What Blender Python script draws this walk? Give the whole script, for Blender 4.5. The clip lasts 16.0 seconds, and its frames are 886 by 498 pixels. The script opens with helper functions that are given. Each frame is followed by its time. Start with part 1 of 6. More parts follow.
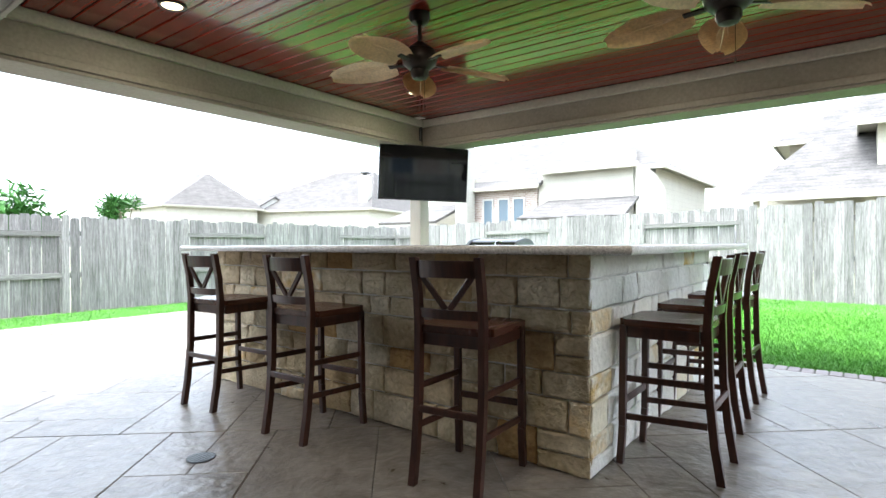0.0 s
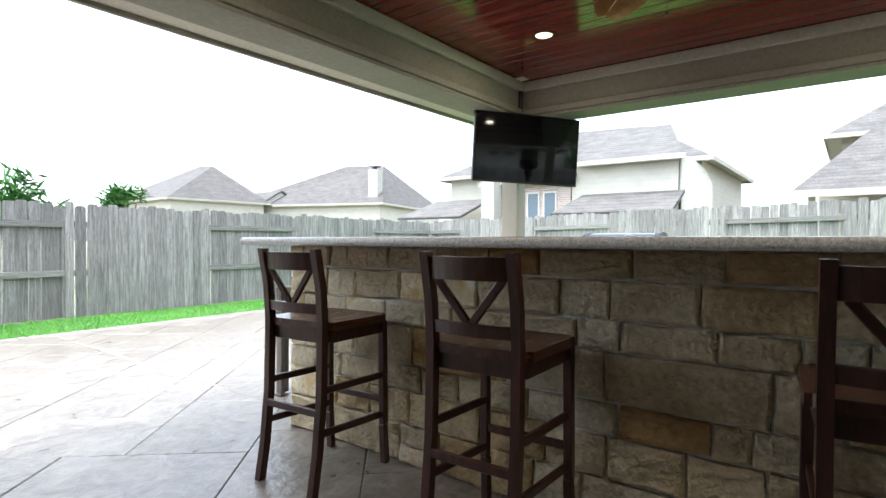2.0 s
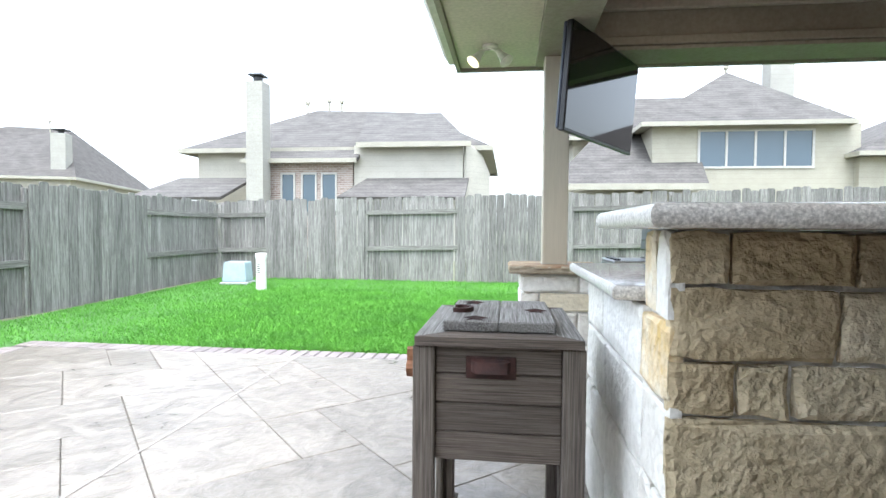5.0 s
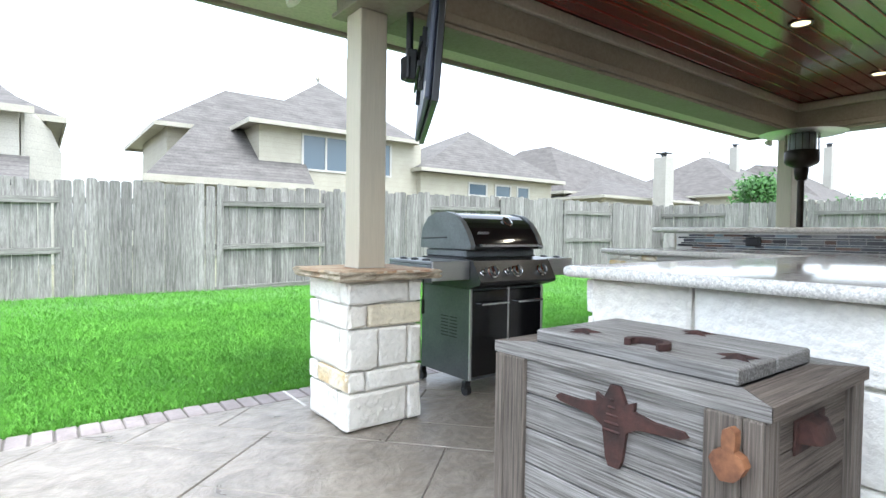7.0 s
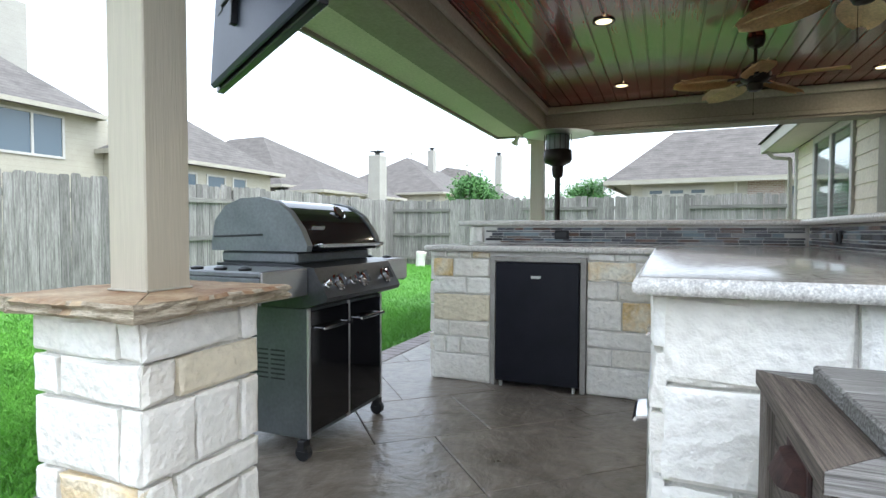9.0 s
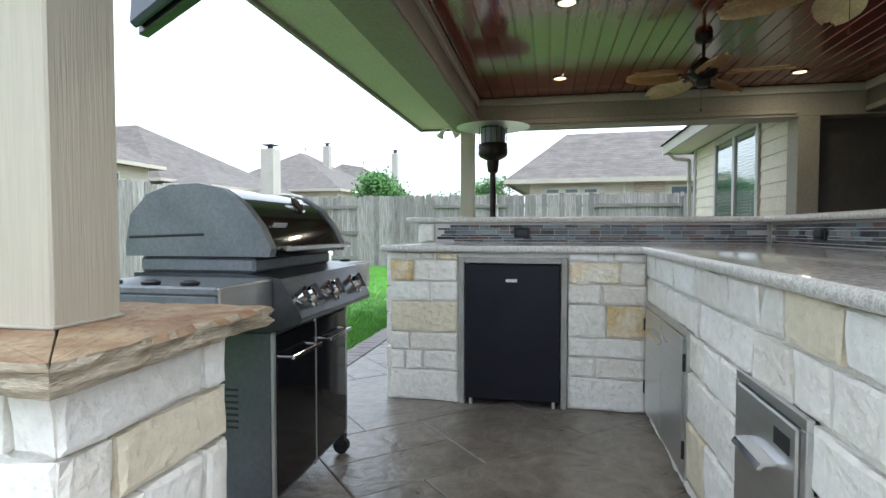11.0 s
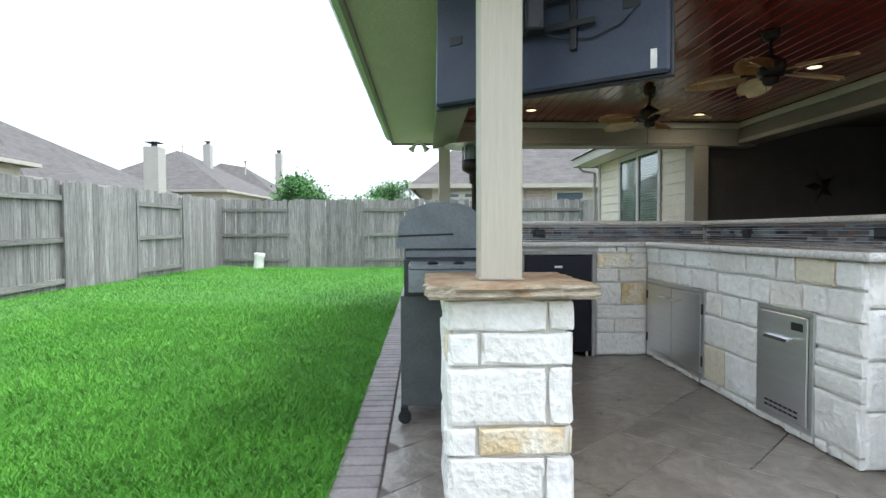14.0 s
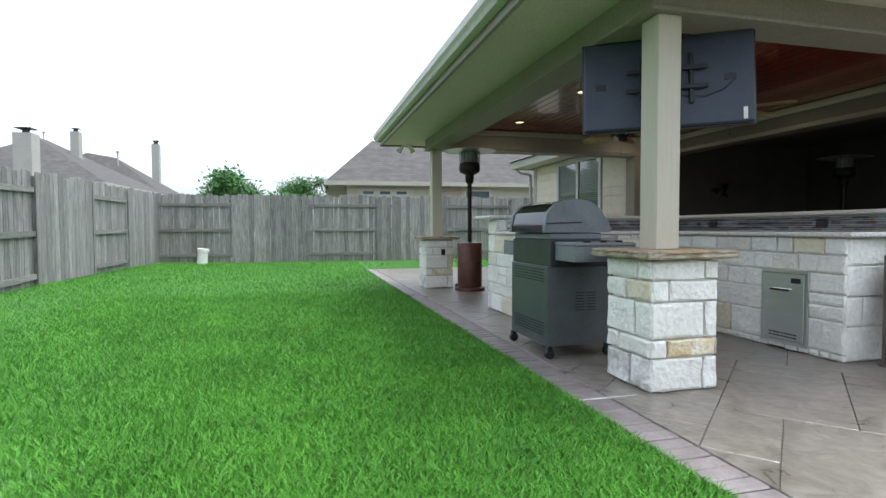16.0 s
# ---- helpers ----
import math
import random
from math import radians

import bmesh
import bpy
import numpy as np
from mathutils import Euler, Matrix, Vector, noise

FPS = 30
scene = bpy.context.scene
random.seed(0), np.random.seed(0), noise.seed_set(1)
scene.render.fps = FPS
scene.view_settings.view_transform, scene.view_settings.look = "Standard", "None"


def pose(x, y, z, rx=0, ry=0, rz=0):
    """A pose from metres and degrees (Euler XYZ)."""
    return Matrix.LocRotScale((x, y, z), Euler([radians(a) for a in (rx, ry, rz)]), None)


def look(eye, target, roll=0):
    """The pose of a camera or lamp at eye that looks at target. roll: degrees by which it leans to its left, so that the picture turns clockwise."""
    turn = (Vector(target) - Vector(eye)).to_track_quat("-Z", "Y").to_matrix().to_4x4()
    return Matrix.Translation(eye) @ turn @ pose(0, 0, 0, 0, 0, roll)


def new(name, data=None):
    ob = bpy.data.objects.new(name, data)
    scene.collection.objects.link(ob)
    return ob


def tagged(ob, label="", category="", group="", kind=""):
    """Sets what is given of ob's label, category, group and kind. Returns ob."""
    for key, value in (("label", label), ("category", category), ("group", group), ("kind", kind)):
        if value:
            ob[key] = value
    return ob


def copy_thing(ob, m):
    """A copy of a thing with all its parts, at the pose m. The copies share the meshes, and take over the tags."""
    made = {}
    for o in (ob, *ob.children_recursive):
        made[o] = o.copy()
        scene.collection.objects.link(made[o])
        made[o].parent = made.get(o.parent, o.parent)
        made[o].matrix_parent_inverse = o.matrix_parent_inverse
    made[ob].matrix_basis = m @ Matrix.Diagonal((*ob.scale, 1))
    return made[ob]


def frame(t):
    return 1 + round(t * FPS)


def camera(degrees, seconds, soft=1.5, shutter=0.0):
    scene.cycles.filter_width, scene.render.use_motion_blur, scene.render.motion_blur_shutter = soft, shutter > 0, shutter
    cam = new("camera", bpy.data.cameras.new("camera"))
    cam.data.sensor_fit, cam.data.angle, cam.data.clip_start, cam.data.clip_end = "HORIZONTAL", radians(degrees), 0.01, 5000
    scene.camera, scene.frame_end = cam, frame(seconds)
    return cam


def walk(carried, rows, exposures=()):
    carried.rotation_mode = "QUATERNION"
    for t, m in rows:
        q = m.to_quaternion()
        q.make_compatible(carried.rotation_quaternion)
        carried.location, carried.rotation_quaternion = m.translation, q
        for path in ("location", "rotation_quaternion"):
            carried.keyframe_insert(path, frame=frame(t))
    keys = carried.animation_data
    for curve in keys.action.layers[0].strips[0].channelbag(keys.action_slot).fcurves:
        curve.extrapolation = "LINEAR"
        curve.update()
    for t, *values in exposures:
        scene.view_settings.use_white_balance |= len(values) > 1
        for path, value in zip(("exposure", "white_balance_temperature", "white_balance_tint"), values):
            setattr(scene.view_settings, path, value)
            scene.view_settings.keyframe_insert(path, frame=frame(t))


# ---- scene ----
cam = camera(79.0, 16.0)

PATH = [
    (0, (0.693, 0.232, 1.154), (-0.521, 1.821, 1.134), -0.2),
    (0.5, (0.416, 0.335, 1.152), (-0.809, 1.916, 1.126), -0.1),
    (1, (0.02, 0.435, 1.134), (-1.214, 2.009, 1.106), -0.1),
    (1.5, (-0.414, 0.574, 1.131), (-1.644, 2.151, 1.1), 0.1),
    (2, (-0.94, 0.688, 1.129), (-2.152, 2.279, 1.098), 0.2),
    (2.5, (-1.462, 0.783, 1.121), (-2.615, 2.417, 1.09), 0.4),
    (3, (-1.972, 0.857, 1.113), (-3.007, 2.568, 1.083), 0.5),
    (5.5, (-4.417, 1.794, 1.083), (-4.316, 3.79, 1.007), 0.8),
    (6, (-4.755, 2.068, 1.067), (-4.247, 4.002, 1.003), 1.2),
    (6.5, (-5.02, 2.358, 1.067), (-4.12, 4.143, 1.008), 1.0),
    (7, (-5.203, 2.693, 1.061), (-3.999, 4.289, 1.003), 0.8),
    (7.5, (-5.279, 2.999, 1.059), (-3.848, 4.395, 0.996), 0.7),
    (8, (-5.247, 3.329, 1.061), (-3.619, 4.489, 0.997), 0.6),
    (8.5, (-5.137, 3.645, 1.057), (-3.356, 4.553, 0.992), 0.4),
    (9, (-4.972, 3.87, 1.054), (-3.125, 4.634, 0.988), 0.2),
    (9.5, (-4.79, 4.109, 1.063), (-2.886, 4.719, 0.99), 0.3),
    (10, (-4.605, 4.274, 1.051), (-2.668, 4.769, 0.976), 0.2),
    (12.5, (-5.043, 4.832, 1.055), (-3.059, 5.078, 0.99), -0.1),
    (13, (-5.335, 5.111, 1.058), (-3.341, 5.253, 0.994), -0.2),
    (13.5, (-5.624, 5.405, 1.068), (-3.626, 5.447, 1.002), -0.2),
    (14, (-5.892, 5.774, 1.051), (-3.894, 5.704, 0.985), -0.2),
    (14.5, (-6.128, 6.2, 1.029), (-4.138, 6.015, 0.962), -0.1),
    (15, (-6.278, 6.715, 1.017), (-4.303, 6.408, 0.944), -0.1),
    (15.5, (-6.478, 7.2, 1.003), (-4.518, 6.811, 0.929), -0.1),
    (16, (-6.667, 7.692, 0.993), (-4.735, 7.182, 0.916), -0.2),
]
walk(cam, [(t, look(eye, aim, roll)) for t, eye, aim, roll in PATH],
     [(0.0, 3.3, 5900, 7), (1.5, 2.9, 5900, 7), (2.5, 2.7, 5900, 7), (3.0, 2.65, 5900, 7), (5.5, 2.43, 5900, 7), (7.5, 2.5, 5900, 7), (8.0, 2.32, 5900, 7), (10.0, 2.26, 5900, 7), (12.5, 2.22, 5900, 7), (13.0, 2.05, 5900, 7), (14.0, 2.02, 5900, 7), (15.0, 1.95, 5900, 7), (15.5, 1.68, 5900, 7), (16.0, 1.61, 5900, 7)])

# ---- world, sun, exposure ----
world = bpy.data.worlds.new("world")
scene.world = world
world.use_nodes = True
wn, wl = world.node_tree.nodes, world.node_tree.links
sky = wn.new("ShaderNodeTexSky")
sky.sky_type = "NISHITA"
sky.sun_disc = False
sky.sun_elevation, sky.sun_rotation = radians(74), radians(190)
sky.air_density, sky.dust_density, sky.ozone_density = 1.0, 4.0, 1.0
haze = wn.new("ShaderNodeHueSaturation")
haze.inputs["Saturation"].default_value = 0.30
wl.new(sky.outputs[0], haze.inputs["Color"])
wl.new(haze.outputs[0], wn["Background"].inputs[0])
wn["Background"].inputs[1].default_value = 0.15
sun = new("sun", bpy.data.lights.new("sun", "SUN"))
sun.data.energy, sun.data.angle, sun.data.color = 0.3, radians(24), (1.0, 0.98, 0.95)
sun.matrix_world = look((-1.1, -6.2, 22), (0, 0, 0))

# recessed lamps of the patio ceiling
SPOTS = [(-2.78, 4.33), (-0.67, 4.33), (1.27, 4.34), (-2.72, 1.90), (-0.67, 1.92), (1.50, 1.95)]
for px, py in SPOTS:
    lamp = new("recessed_lamp", bpy.data.lights.new("recessed_lamp", "AREA"))
    lamp.data.shape, lamp.data.size, lamp.data.energy, lamp.data.color = "DISK", 0.11, 1.15, (1.0, 0.84, 0.62)
    lamp.matrix_world = pose(px, py, 2.651)

# ---- materials ----


def material(name, a, b, scale=6.0, rough=0.6, rough2=None, bump=0.2, fine=60.0, metal=0.0, stretch=(1, 1, 1), spread=0.0, coat=0.0, space="Object", mid=0.5, spec=0.5, dist=0.01, warp=0.0, grit=0.14):
    """Two colours mixed by large noise, finer grain on top, relief, and a spread of brightness from object to object."""
    m = bpy.data.materials.new(name)
    m.use_nodes = True
    n, l = m.node_tree.nodes, m.node_tree.links
    s = n["Principled BSDF"]
    tc = n.new("ShaderNodeTexCoord")
    mp = n.new("ShaderNodeMapping")
    mp.inputs["Scale"].default_value = stretch
    if space == "World":
        g = n.new("ShaderNodeNewGeometry")
        l.new(g.outputs["Position"], mp.inputs["Vector"])
    else:
        oi0 = n.new("ShaderNodeObjectInfo")
        mul = n.new("ShaderNodeVectorMath")
        mul.operation = "MULTIPLY_ADD"
        mul.inputs[1].default_value = (37.0, 23.0, 11.0)
        l.new(oi0.outputs["Random"], mul.inputs[0])
        l.new(tc.outputs["Object"], mul.inputs[2])
        l.new(mul.outputs[0], mp.inputs["Vector"])
    big = n.new("ShaderNodeTexNoise")
    big.inputs["Scale"].default_value, big.inputs["Detail"].default_value, big.inputs["Roughness"].default_value = scale, 6.0, 0.6
    big.inputs["Distortion"].default_value = warp
    small = n.new("ShaderNodeTexNoise")
    small.inputs["Scale"].default_value, small.inputs["Detail"].default_value = fine, 3.0
    l.new(mp.outputs[0], big.inputs["Vector"])
    l.new(mp.outputs[0], small.inputs["Vector"])
    ramp = n.new("ShaderNodeValToRGB")
    ramp.color_ramp.elements[0].position, ramp.color_ramp.elements[1].position = mid - 0.17, mid + 0.17
    ramp.color_ramp.elements[0].color, ramp.color_ramp.elements[1].color = (*a, 1), (*b, 1)
    l.new(big.outputs["Fac"], ramp.inputs["Fac"])
    grain = n.new("ShaderNodeMapRange")
    grain.inputs["From Min"].default_value, grain.inputs["From Max"].default_value = 0.25, 0.75
    grain.inputs["To Min"].default_value, grain.inputs["To Max"].default_value = 1 - grit, 1 + grit
    l.new(small.outputs["Fac"], grain.inputs["Value"])
    tone = n.new("ShaderNodeVectorMath")
    tone.operation = "SCALE"
    l.new(ramp.outputs["Color"], tone.inputs[0])
    l.new(grain.outputs[0], tone.inputs["Scale"])
    out = tone.outputs[0]
    if spread:
        oi = n.new("ShaderNodeObjectInfo")
        each = n.new("ShaderNodeMapRange")
        each.inputs["To Min"].default_value, each.inputs["To Max"].default_value = 1 - spread, 1 + spread
        l.new(oi.outputs["Random"], each.inputs["Value"])
        tone2 = n.new("ShaderNodeVectorMath")
        tone2.operation = "SCALE"
        l.new(out, tone2.inputs[0])
        l.new(each.outputs[0], tone2.inputs["Scale"])
        out = tone2.outputs[0]
    l.new(out, s.inputs["Base Color"])
    rr = n.new("ShaderNodeMapRange")
    rr.inputs["To Min"].default_value, rr.inputs["To Max"].default_value = rough, rough if rough2 is None else rough2
    l.new(big.outputs["Fac"], rr.inputs["Value"])
    l.new(rr.outputs[0], s.inputs["Roughness"])
    s.inputs["Metallic"].default_value = metal
    s.inputs["Coat Weight"].default_value = coat
    s.inputs["Coat Roughness"].default_value = 0.06
    s.inputs["Specular IOR Level"].default_value = spec
    if bump:
        mixh = n.new("ShaderNodeMath")
        mixh.operation = "ADD"
        l.new(big.outputs["Fac"], mixh.inputs[0])
        l.new(small.outputs["Fac"], mixh.inputs[1])
        bn = n.new("ShaderNodeBump")
        bn.inputs["Strength"].default_value, bn.inputs["Distance"].default_value = bump, dist
        l.new(mixh.outputs[0], bn.inputs["Height"])
        l.new(bn.outputs[0], s.inputs["Normal"])
    return m


def by_object(m, stops):
    """Lets each object take one of several colours at random, in the given shares, times the material's own mottling."""
    n, l = m.node_tree.nodes, m.node_tree.links
    s = n["Principled BSDF"]
    old = s.inputs["Base Color"].links[0].from_socket
    oi = n.new("ShaderNodeObjectInfo")
    rp = n.new("ShaderNodeValToRGB")
    rp.color_ramp.interpolation = "CONSTANT"
    el = rp.color_ramp.elements
    while len(el) < len(stops):
        el.new(0.5)
    for e, (p, c) in zip(el, stops):
        e.position, e.color = p, (*c, 1)
    l.new(oi.outputs["Random"], rp.inputs["Fac"])
    mx = n.new("ShaderNodeVectorMath")
    mx.operation = "MULTIPLY"
    l.new(old, mx.inputs[0])
    l.new(rp.outputs["Color"], mx.inputs[1])
    l.new(mx.outputs[0], s.inputs["Base Color"])
    return m


def plain(name, c, rough=0.5, metal=0.0, emit=0.0, glass=False):
    m = bpy.data.materials.new(name)
    m.use_nodes = True
    s = m.node_tree.nodes["Principled BSDF"]
    s.inputs["Base Color"].default_value = (*c, 1)
    s.inputs["Roughness"].default_value = rough
    s.inputs["Metallic"].default_value = metal
    if emit:
        s.inputs["Emission Color"].default_value = (*c, 1)
        s.inputs["Emission Strength"].default_value = emit
    if glass:
        s.inputs["Transmission Weight"].default_value = 1.0
    return m


M = {}
M["stone"] = by_object(material("limestone", (0.90, 0.885, 0.85), (1.0, 0.995, 0.985), 3.5, 0.85, 0.95, 0.8, 30, dist=0.018, warp=1.2, grit=0.08),
                       [(0.0, (0.88, 0.865, 0.815)), (0.3, (0.91, 0.90, 0.86)), (0.55, (0.85, 0.83, 0.775)), (0.86, (0.82, 0.79, 0.72)), (0.96, (0.78, 0.71, 0.55))])
M["stone_warm"] = by_object(material("limestone_warm", (0.62, 0.58, 0.50), (1.0, 0.99, 0.96), 4.5, 0.85, 0.95, 0.85, 40, dist=0.022, warp=0.6, grit=0.16),
                            [(0.0, (0.66, 0.57, 0.40)), (0.3, (0.70, 0.62, 0.46)), (0.55, (0.62, 0.52, 0.35)), (0.80, (0.58, 0.44, 0.25)), (0.92, (0.52, 0.34, 0.15))])
M["stone_ochre"] = material("limestone_ochre", (0.62, 0.42, 0.14), (0.86, 0.82, 0.70), 4.5, 0.85, 0.95, 0.8, 40, dist=0.018, warp=0.8, mid=0.49)
M["stone_stained"] = material("limestone_stained", (0.24, 0.225, 0.19), (0.80, 0.78, 0.73), 9, 0.85, 0.95, 0.8, 34, dist=0.020, mid=0.42, grit=0.1)
M["mortar"] = material("mortar", (0.60, 0.58, 0.53), (0.74, 0.72, 0.67), 9, 0.95, None, 0.3, 150, space="World")
M["flag"] = material("flagstone", (0.235, 0.115, 0.052), (0.47, 0.36, 0.225), 5.5, 0.6, 0.85, 0.8, 45, dist=0.012, warp=0.5, grit=0.2)
M["flag_edge"] = material("flagstone_edge", (0.24, 0.18, 0.11), (0.58, 0.51, 0.39), 7, 0.85, 0.95, 0.9, 50, dist=0.012, stretch=(1, 1, 7), grit=0.2)
M["concrete"] = material("stamped_concrete", (0.122, 0.104, 0.083), (0.255, 0.224, 0.190), 4.2, 0.20, 0.44, 0.6, 15, spread=0.12, space="World", dist=0.014, warp=1.8, grit=0.16, spec=0.7)
M["joint"] = material("concrete_joint", (0.080, 0.071, 0.061), (0.125, 0.112, 0.097), 5, 0.8, None, 0.2, 60, space="World")
M["brick_edge"] = material("border_concrete", (0.15, 0.12, 0.115), (0.26, 0.225, 0.215), 5, 0.45, 0.6, 0.25, 50, spread=0.1, space="World")
M["soil"] = material("lawn_soil", (0.045, 0.125, 0.022), (0.075, 0.190, 0.034), 3, 0.95, None, 0.5, 80, space="World")
# Unseen ground past the fences, dulled to cut green bounce onto house walls.
M["far_ground"] = material("dulled_unseen_ground", (0.10, 0.11, 0.06), (0.19, 0.18, 0.12), 0.8, 0.95, None, 0.3, 30, space="World")
M["grass"] = material("grass", (0.068, 0.208, 0.020), (0.108, 0.304, 0.030), 1.6, 0.5, 0.6, 0, 40, space="World", spec=0.22, grit=0.34)
M["fence"] = material("weathered_cedar", (0.125, 0.118, 0.107), (0.285, 0.272, 0.255), 4, 0.9, None, 0.5, 20, stretch=(11, 11, 0.7), spread=0.27, dist=0.006, grit=0.34)
M["fence_rail"] = material("weathered_rail", (0.12, 0.115, 0.10), (0.24, 0.23, 0.21), 4, 0.9, None, 0.5, 20, stretch=(0.7, 11, 11), spread=0.15, dist=0.006, grit=0.3)
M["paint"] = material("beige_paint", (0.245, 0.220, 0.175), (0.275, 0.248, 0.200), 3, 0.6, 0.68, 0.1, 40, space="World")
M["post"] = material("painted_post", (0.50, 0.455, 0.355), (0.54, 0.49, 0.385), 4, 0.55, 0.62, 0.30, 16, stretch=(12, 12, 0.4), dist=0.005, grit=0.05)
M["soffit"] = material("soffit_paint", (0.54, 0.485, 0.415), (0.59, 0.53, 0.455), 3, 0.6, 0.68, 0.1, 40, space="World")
# South beam only: shade by the house is put into the paint colour.
M["shaded_beam"] = material("shaded_beam_paint", (0.125, 0.110, 0.090), (0.15, 0.132, 0.108), 3, 0.6, 0.68, 0.1, 40, space="World")
M["trim"] = material("light_trim", (0.42, 0.39, 0.32), (0.46, 0.43, 0.355), 3, 0.5, 0.56, 0.05, 40, space="World")
M["ceil"] = material("varnished_mahogany", (0.12, 0.015, 0.010), (0.19, 0.028, 0.017), 3, 0.13, 0.20, 0.05, 30, stretch=(0.4, 5, 5), space="World", coat=0.28, spec=0.32, dist=0.002)
M["groove"] = plain("ceiling_groove", (0.015, 0.006, 0.005), 0.7)
M["granite"] = material("granite", (0.25, 0.225, 0.205), (0.50, 0.475, 0.44), 60, 0.09, 0.14, 0.0, 230, space="World", spec=0.26, grit=0.30)
M["granite_edge"] = material("granite_edge", (0.36, 0.335, 0.31), (0.72, 0.70, 0.66), 85, 0.28, 0.40, 0.25, 210, space="World", dist=0.003, mid=0.42, grit=0.34)
M["siding"] = material("cream_siding", (0.58, 0.52, 0.40), (0.64, 0.58, 0.46), 3, 0.6, None, 0.1, 30, space="World")
# The porch's deep shade is painted into this wall colour.
M["shade_wall"] = material("shade_darkened_wall", (0.050, 0.044, 0.038), (0.068, 0.060, 0.050), 3, 0.6, None, 0.1, 30, space="World")
M["shingle"] = material("roof_shingle", (0.20, 0.19, 0.19), (0.30, 0.29, 0.285), 3, 0.95, None, 0.4, 40, spread=0.08, space="World", dist=0.01)
M["white"] = material("white_trim", (0.74, 0.72, 0.66), (0.80, 0.78, 0.72), 3, 0.5, None, 0.05, 30)
M["black"] = plain("black_plastic", (0.012, 0.013, 0.015), 0.45)
# The lawn's green reflection is mixed into the slat colour.
M["slat"] = plain("lawn_tinted_blind", (0.20, 0.33, 0.26), 0.5)
M["lamp"] = plain("lamp_glow", (1.0, 0.80, 0.42), 0.5, 0, 0.6)

# ---- building helpers ----


def box(bm, x0, y0, z0, x1, y1, z1, bevel=0.0, m=None, seg=1):
    co = [(x, y, z) for x in (x0, x1) for y in (y0, y1) for z in (z0, z1)]
    v = [bm.verts.new(c) for c in co]
    f = [bm.faces.new([v[i] for i in q]) for q in ((0, 1, 3, 2), (4, 6, 7, 5), (0, 4, 5, 1), (2, 3, 7, 6), (0, 2, 6, 4), (1, 5, 7, 3))]
    if m is not None:
        bmesh.ops.transform(bm, matrix=m, verts=v)
    if bevel:
        e = {e for q in f for e in q.edges}
        bmesh.ops.bevel(bm, geom=list(e), offset=bevel, segments=seg, affect="EDGES", profile=0.5)
    return bm


def rod(bm, p0, p1, r0, r1=None, seg=12, caps=True):
    p0, p1 = Vector(p0), Vector(p1)
    d = p1 - p0
    m = Matrix.Translation((p0 + p1) / 2) @ d.to_track_quat("Z", "Y").to_matrix().to_4x4()
    bmesh.ops.create_cone(bm, cap_ends=caps, segments=seg, radius1=r0, radius2=r0 if r1 is None else r1, depth=d.length, matrix=m)
    return bm


def bar_between(bm, p0, p1, w, d, up=(0, 0, 1), bevel=0.003):
    """A rectangular stick from p0 to p1, w across and d along the up direction."""
    p0, p1 = Vector(p0), Vector(p1)
    z = (p1 - p0).normalized()
    x = Vector(up).cross(z).normalized()
    y = z.cross(x)
    m = Matrix.Translation(p0) @ Matrix((x, y, z)).transposed().to_4x4()
    return box(bm, -w / 2, -d / 2, 0, w / 2, d / 2, (p1 - p0).length, bevel, m)


def lathe(bm, profile, seg=20, m=None):
    """Turns a profile of (radius, height) round z."""
    rings = []
    for r, z in profile:
        rings.append([bm.verts.new((r * math.cos(2 * math.pi * i / seg), r * math.sin(2 * math.pi * i / seg), z)) for i in range(seg)])
    for a, b in zip(rings, rings[1:]):
        for i in range(seg):
            bm.faces.new((a[i], a[(i + 1) % seg], b[(i + 1) % seg], b[i]))
    bm.faces.new(rings[0][::-1])
    bm.faces.new(rings[-1])
    if m is not None:
        bmesh.ops.transform(bm, matrix=m, verts=[v for r in rings for v in r])
    return bm


def extrude_profile(bm, pts, axis, a0, a1):
    """A closed outline of 2D points, drawn out along an axis: 'x' (points are y, z), 'y' (x, z) or 'z' (x, y)."""
    def put(p, a):
        return {"x": (a, p[0], p[1]), "y": (p[0], a, p[1]), "z": (p[0], p[1], a)}[axis]
    v0 = [bm.verts.new(put(p, a0)) for p in pts]
    v1 = [bm.verts.new(put(p, a1)) for p in pts]
    n = len(pts)
    for i in range(n):
        bm.faces.new((v0[i], v0[(i + 1) % n], v1[(i + 1) % n], v1[i]))
    bm.faces.new(v0[::-1])
    bm.faces.new(v1)
    return bm


def mesh_of(name, bm, mats, smooth=False):
    bmesh.ops.recalc_face_normals(bm, faces=bm.faces)
    me = bpy.data.meshes.new(name)
    bm.to_mesh(me)
    bm.free()
    for m in mats if isinstance(mats, (list, tuple)) else [mats]:
        me.materials.append(m)
    if smooth:
        for p in me.polygons:
            p.use_smooth = True
        me.set_sharp_from_angle(angle=radians(38))
    return me


def part(name, bm, mat, parent=None, label="", smooth=False):
    ob = new(name, mesh_of(name, bm, mat, smooth))
    ob.parent = parent
    if label:
        tagged(ob, label)
    return ob


def thing(name, label, category, m=None, group="", kind=""):
    ob = new(name)
    ob.empty_display_size = 0.1
    if m is not None:
        ob.matrix_world = m
    return tagged(ob, label, category, group, kind)


def structure(name, bm, mat, label, category, smooth=False):
    ob = part(name, bm, mat, None, "", smooth)
    return tagged(ob, label, category, "", "structure")


B = bmesh.new

# ---- plan ----
CEIL = 2.66
SOFFIT = 2.50
BEAM = 2.34
BAR_TOP, LOW_TOP = 1.135, 0.955
FENCE_Y, FENCE_L, FENCE_R = 11.88, -9.75, 9.32
EDGE_Y = 6.17
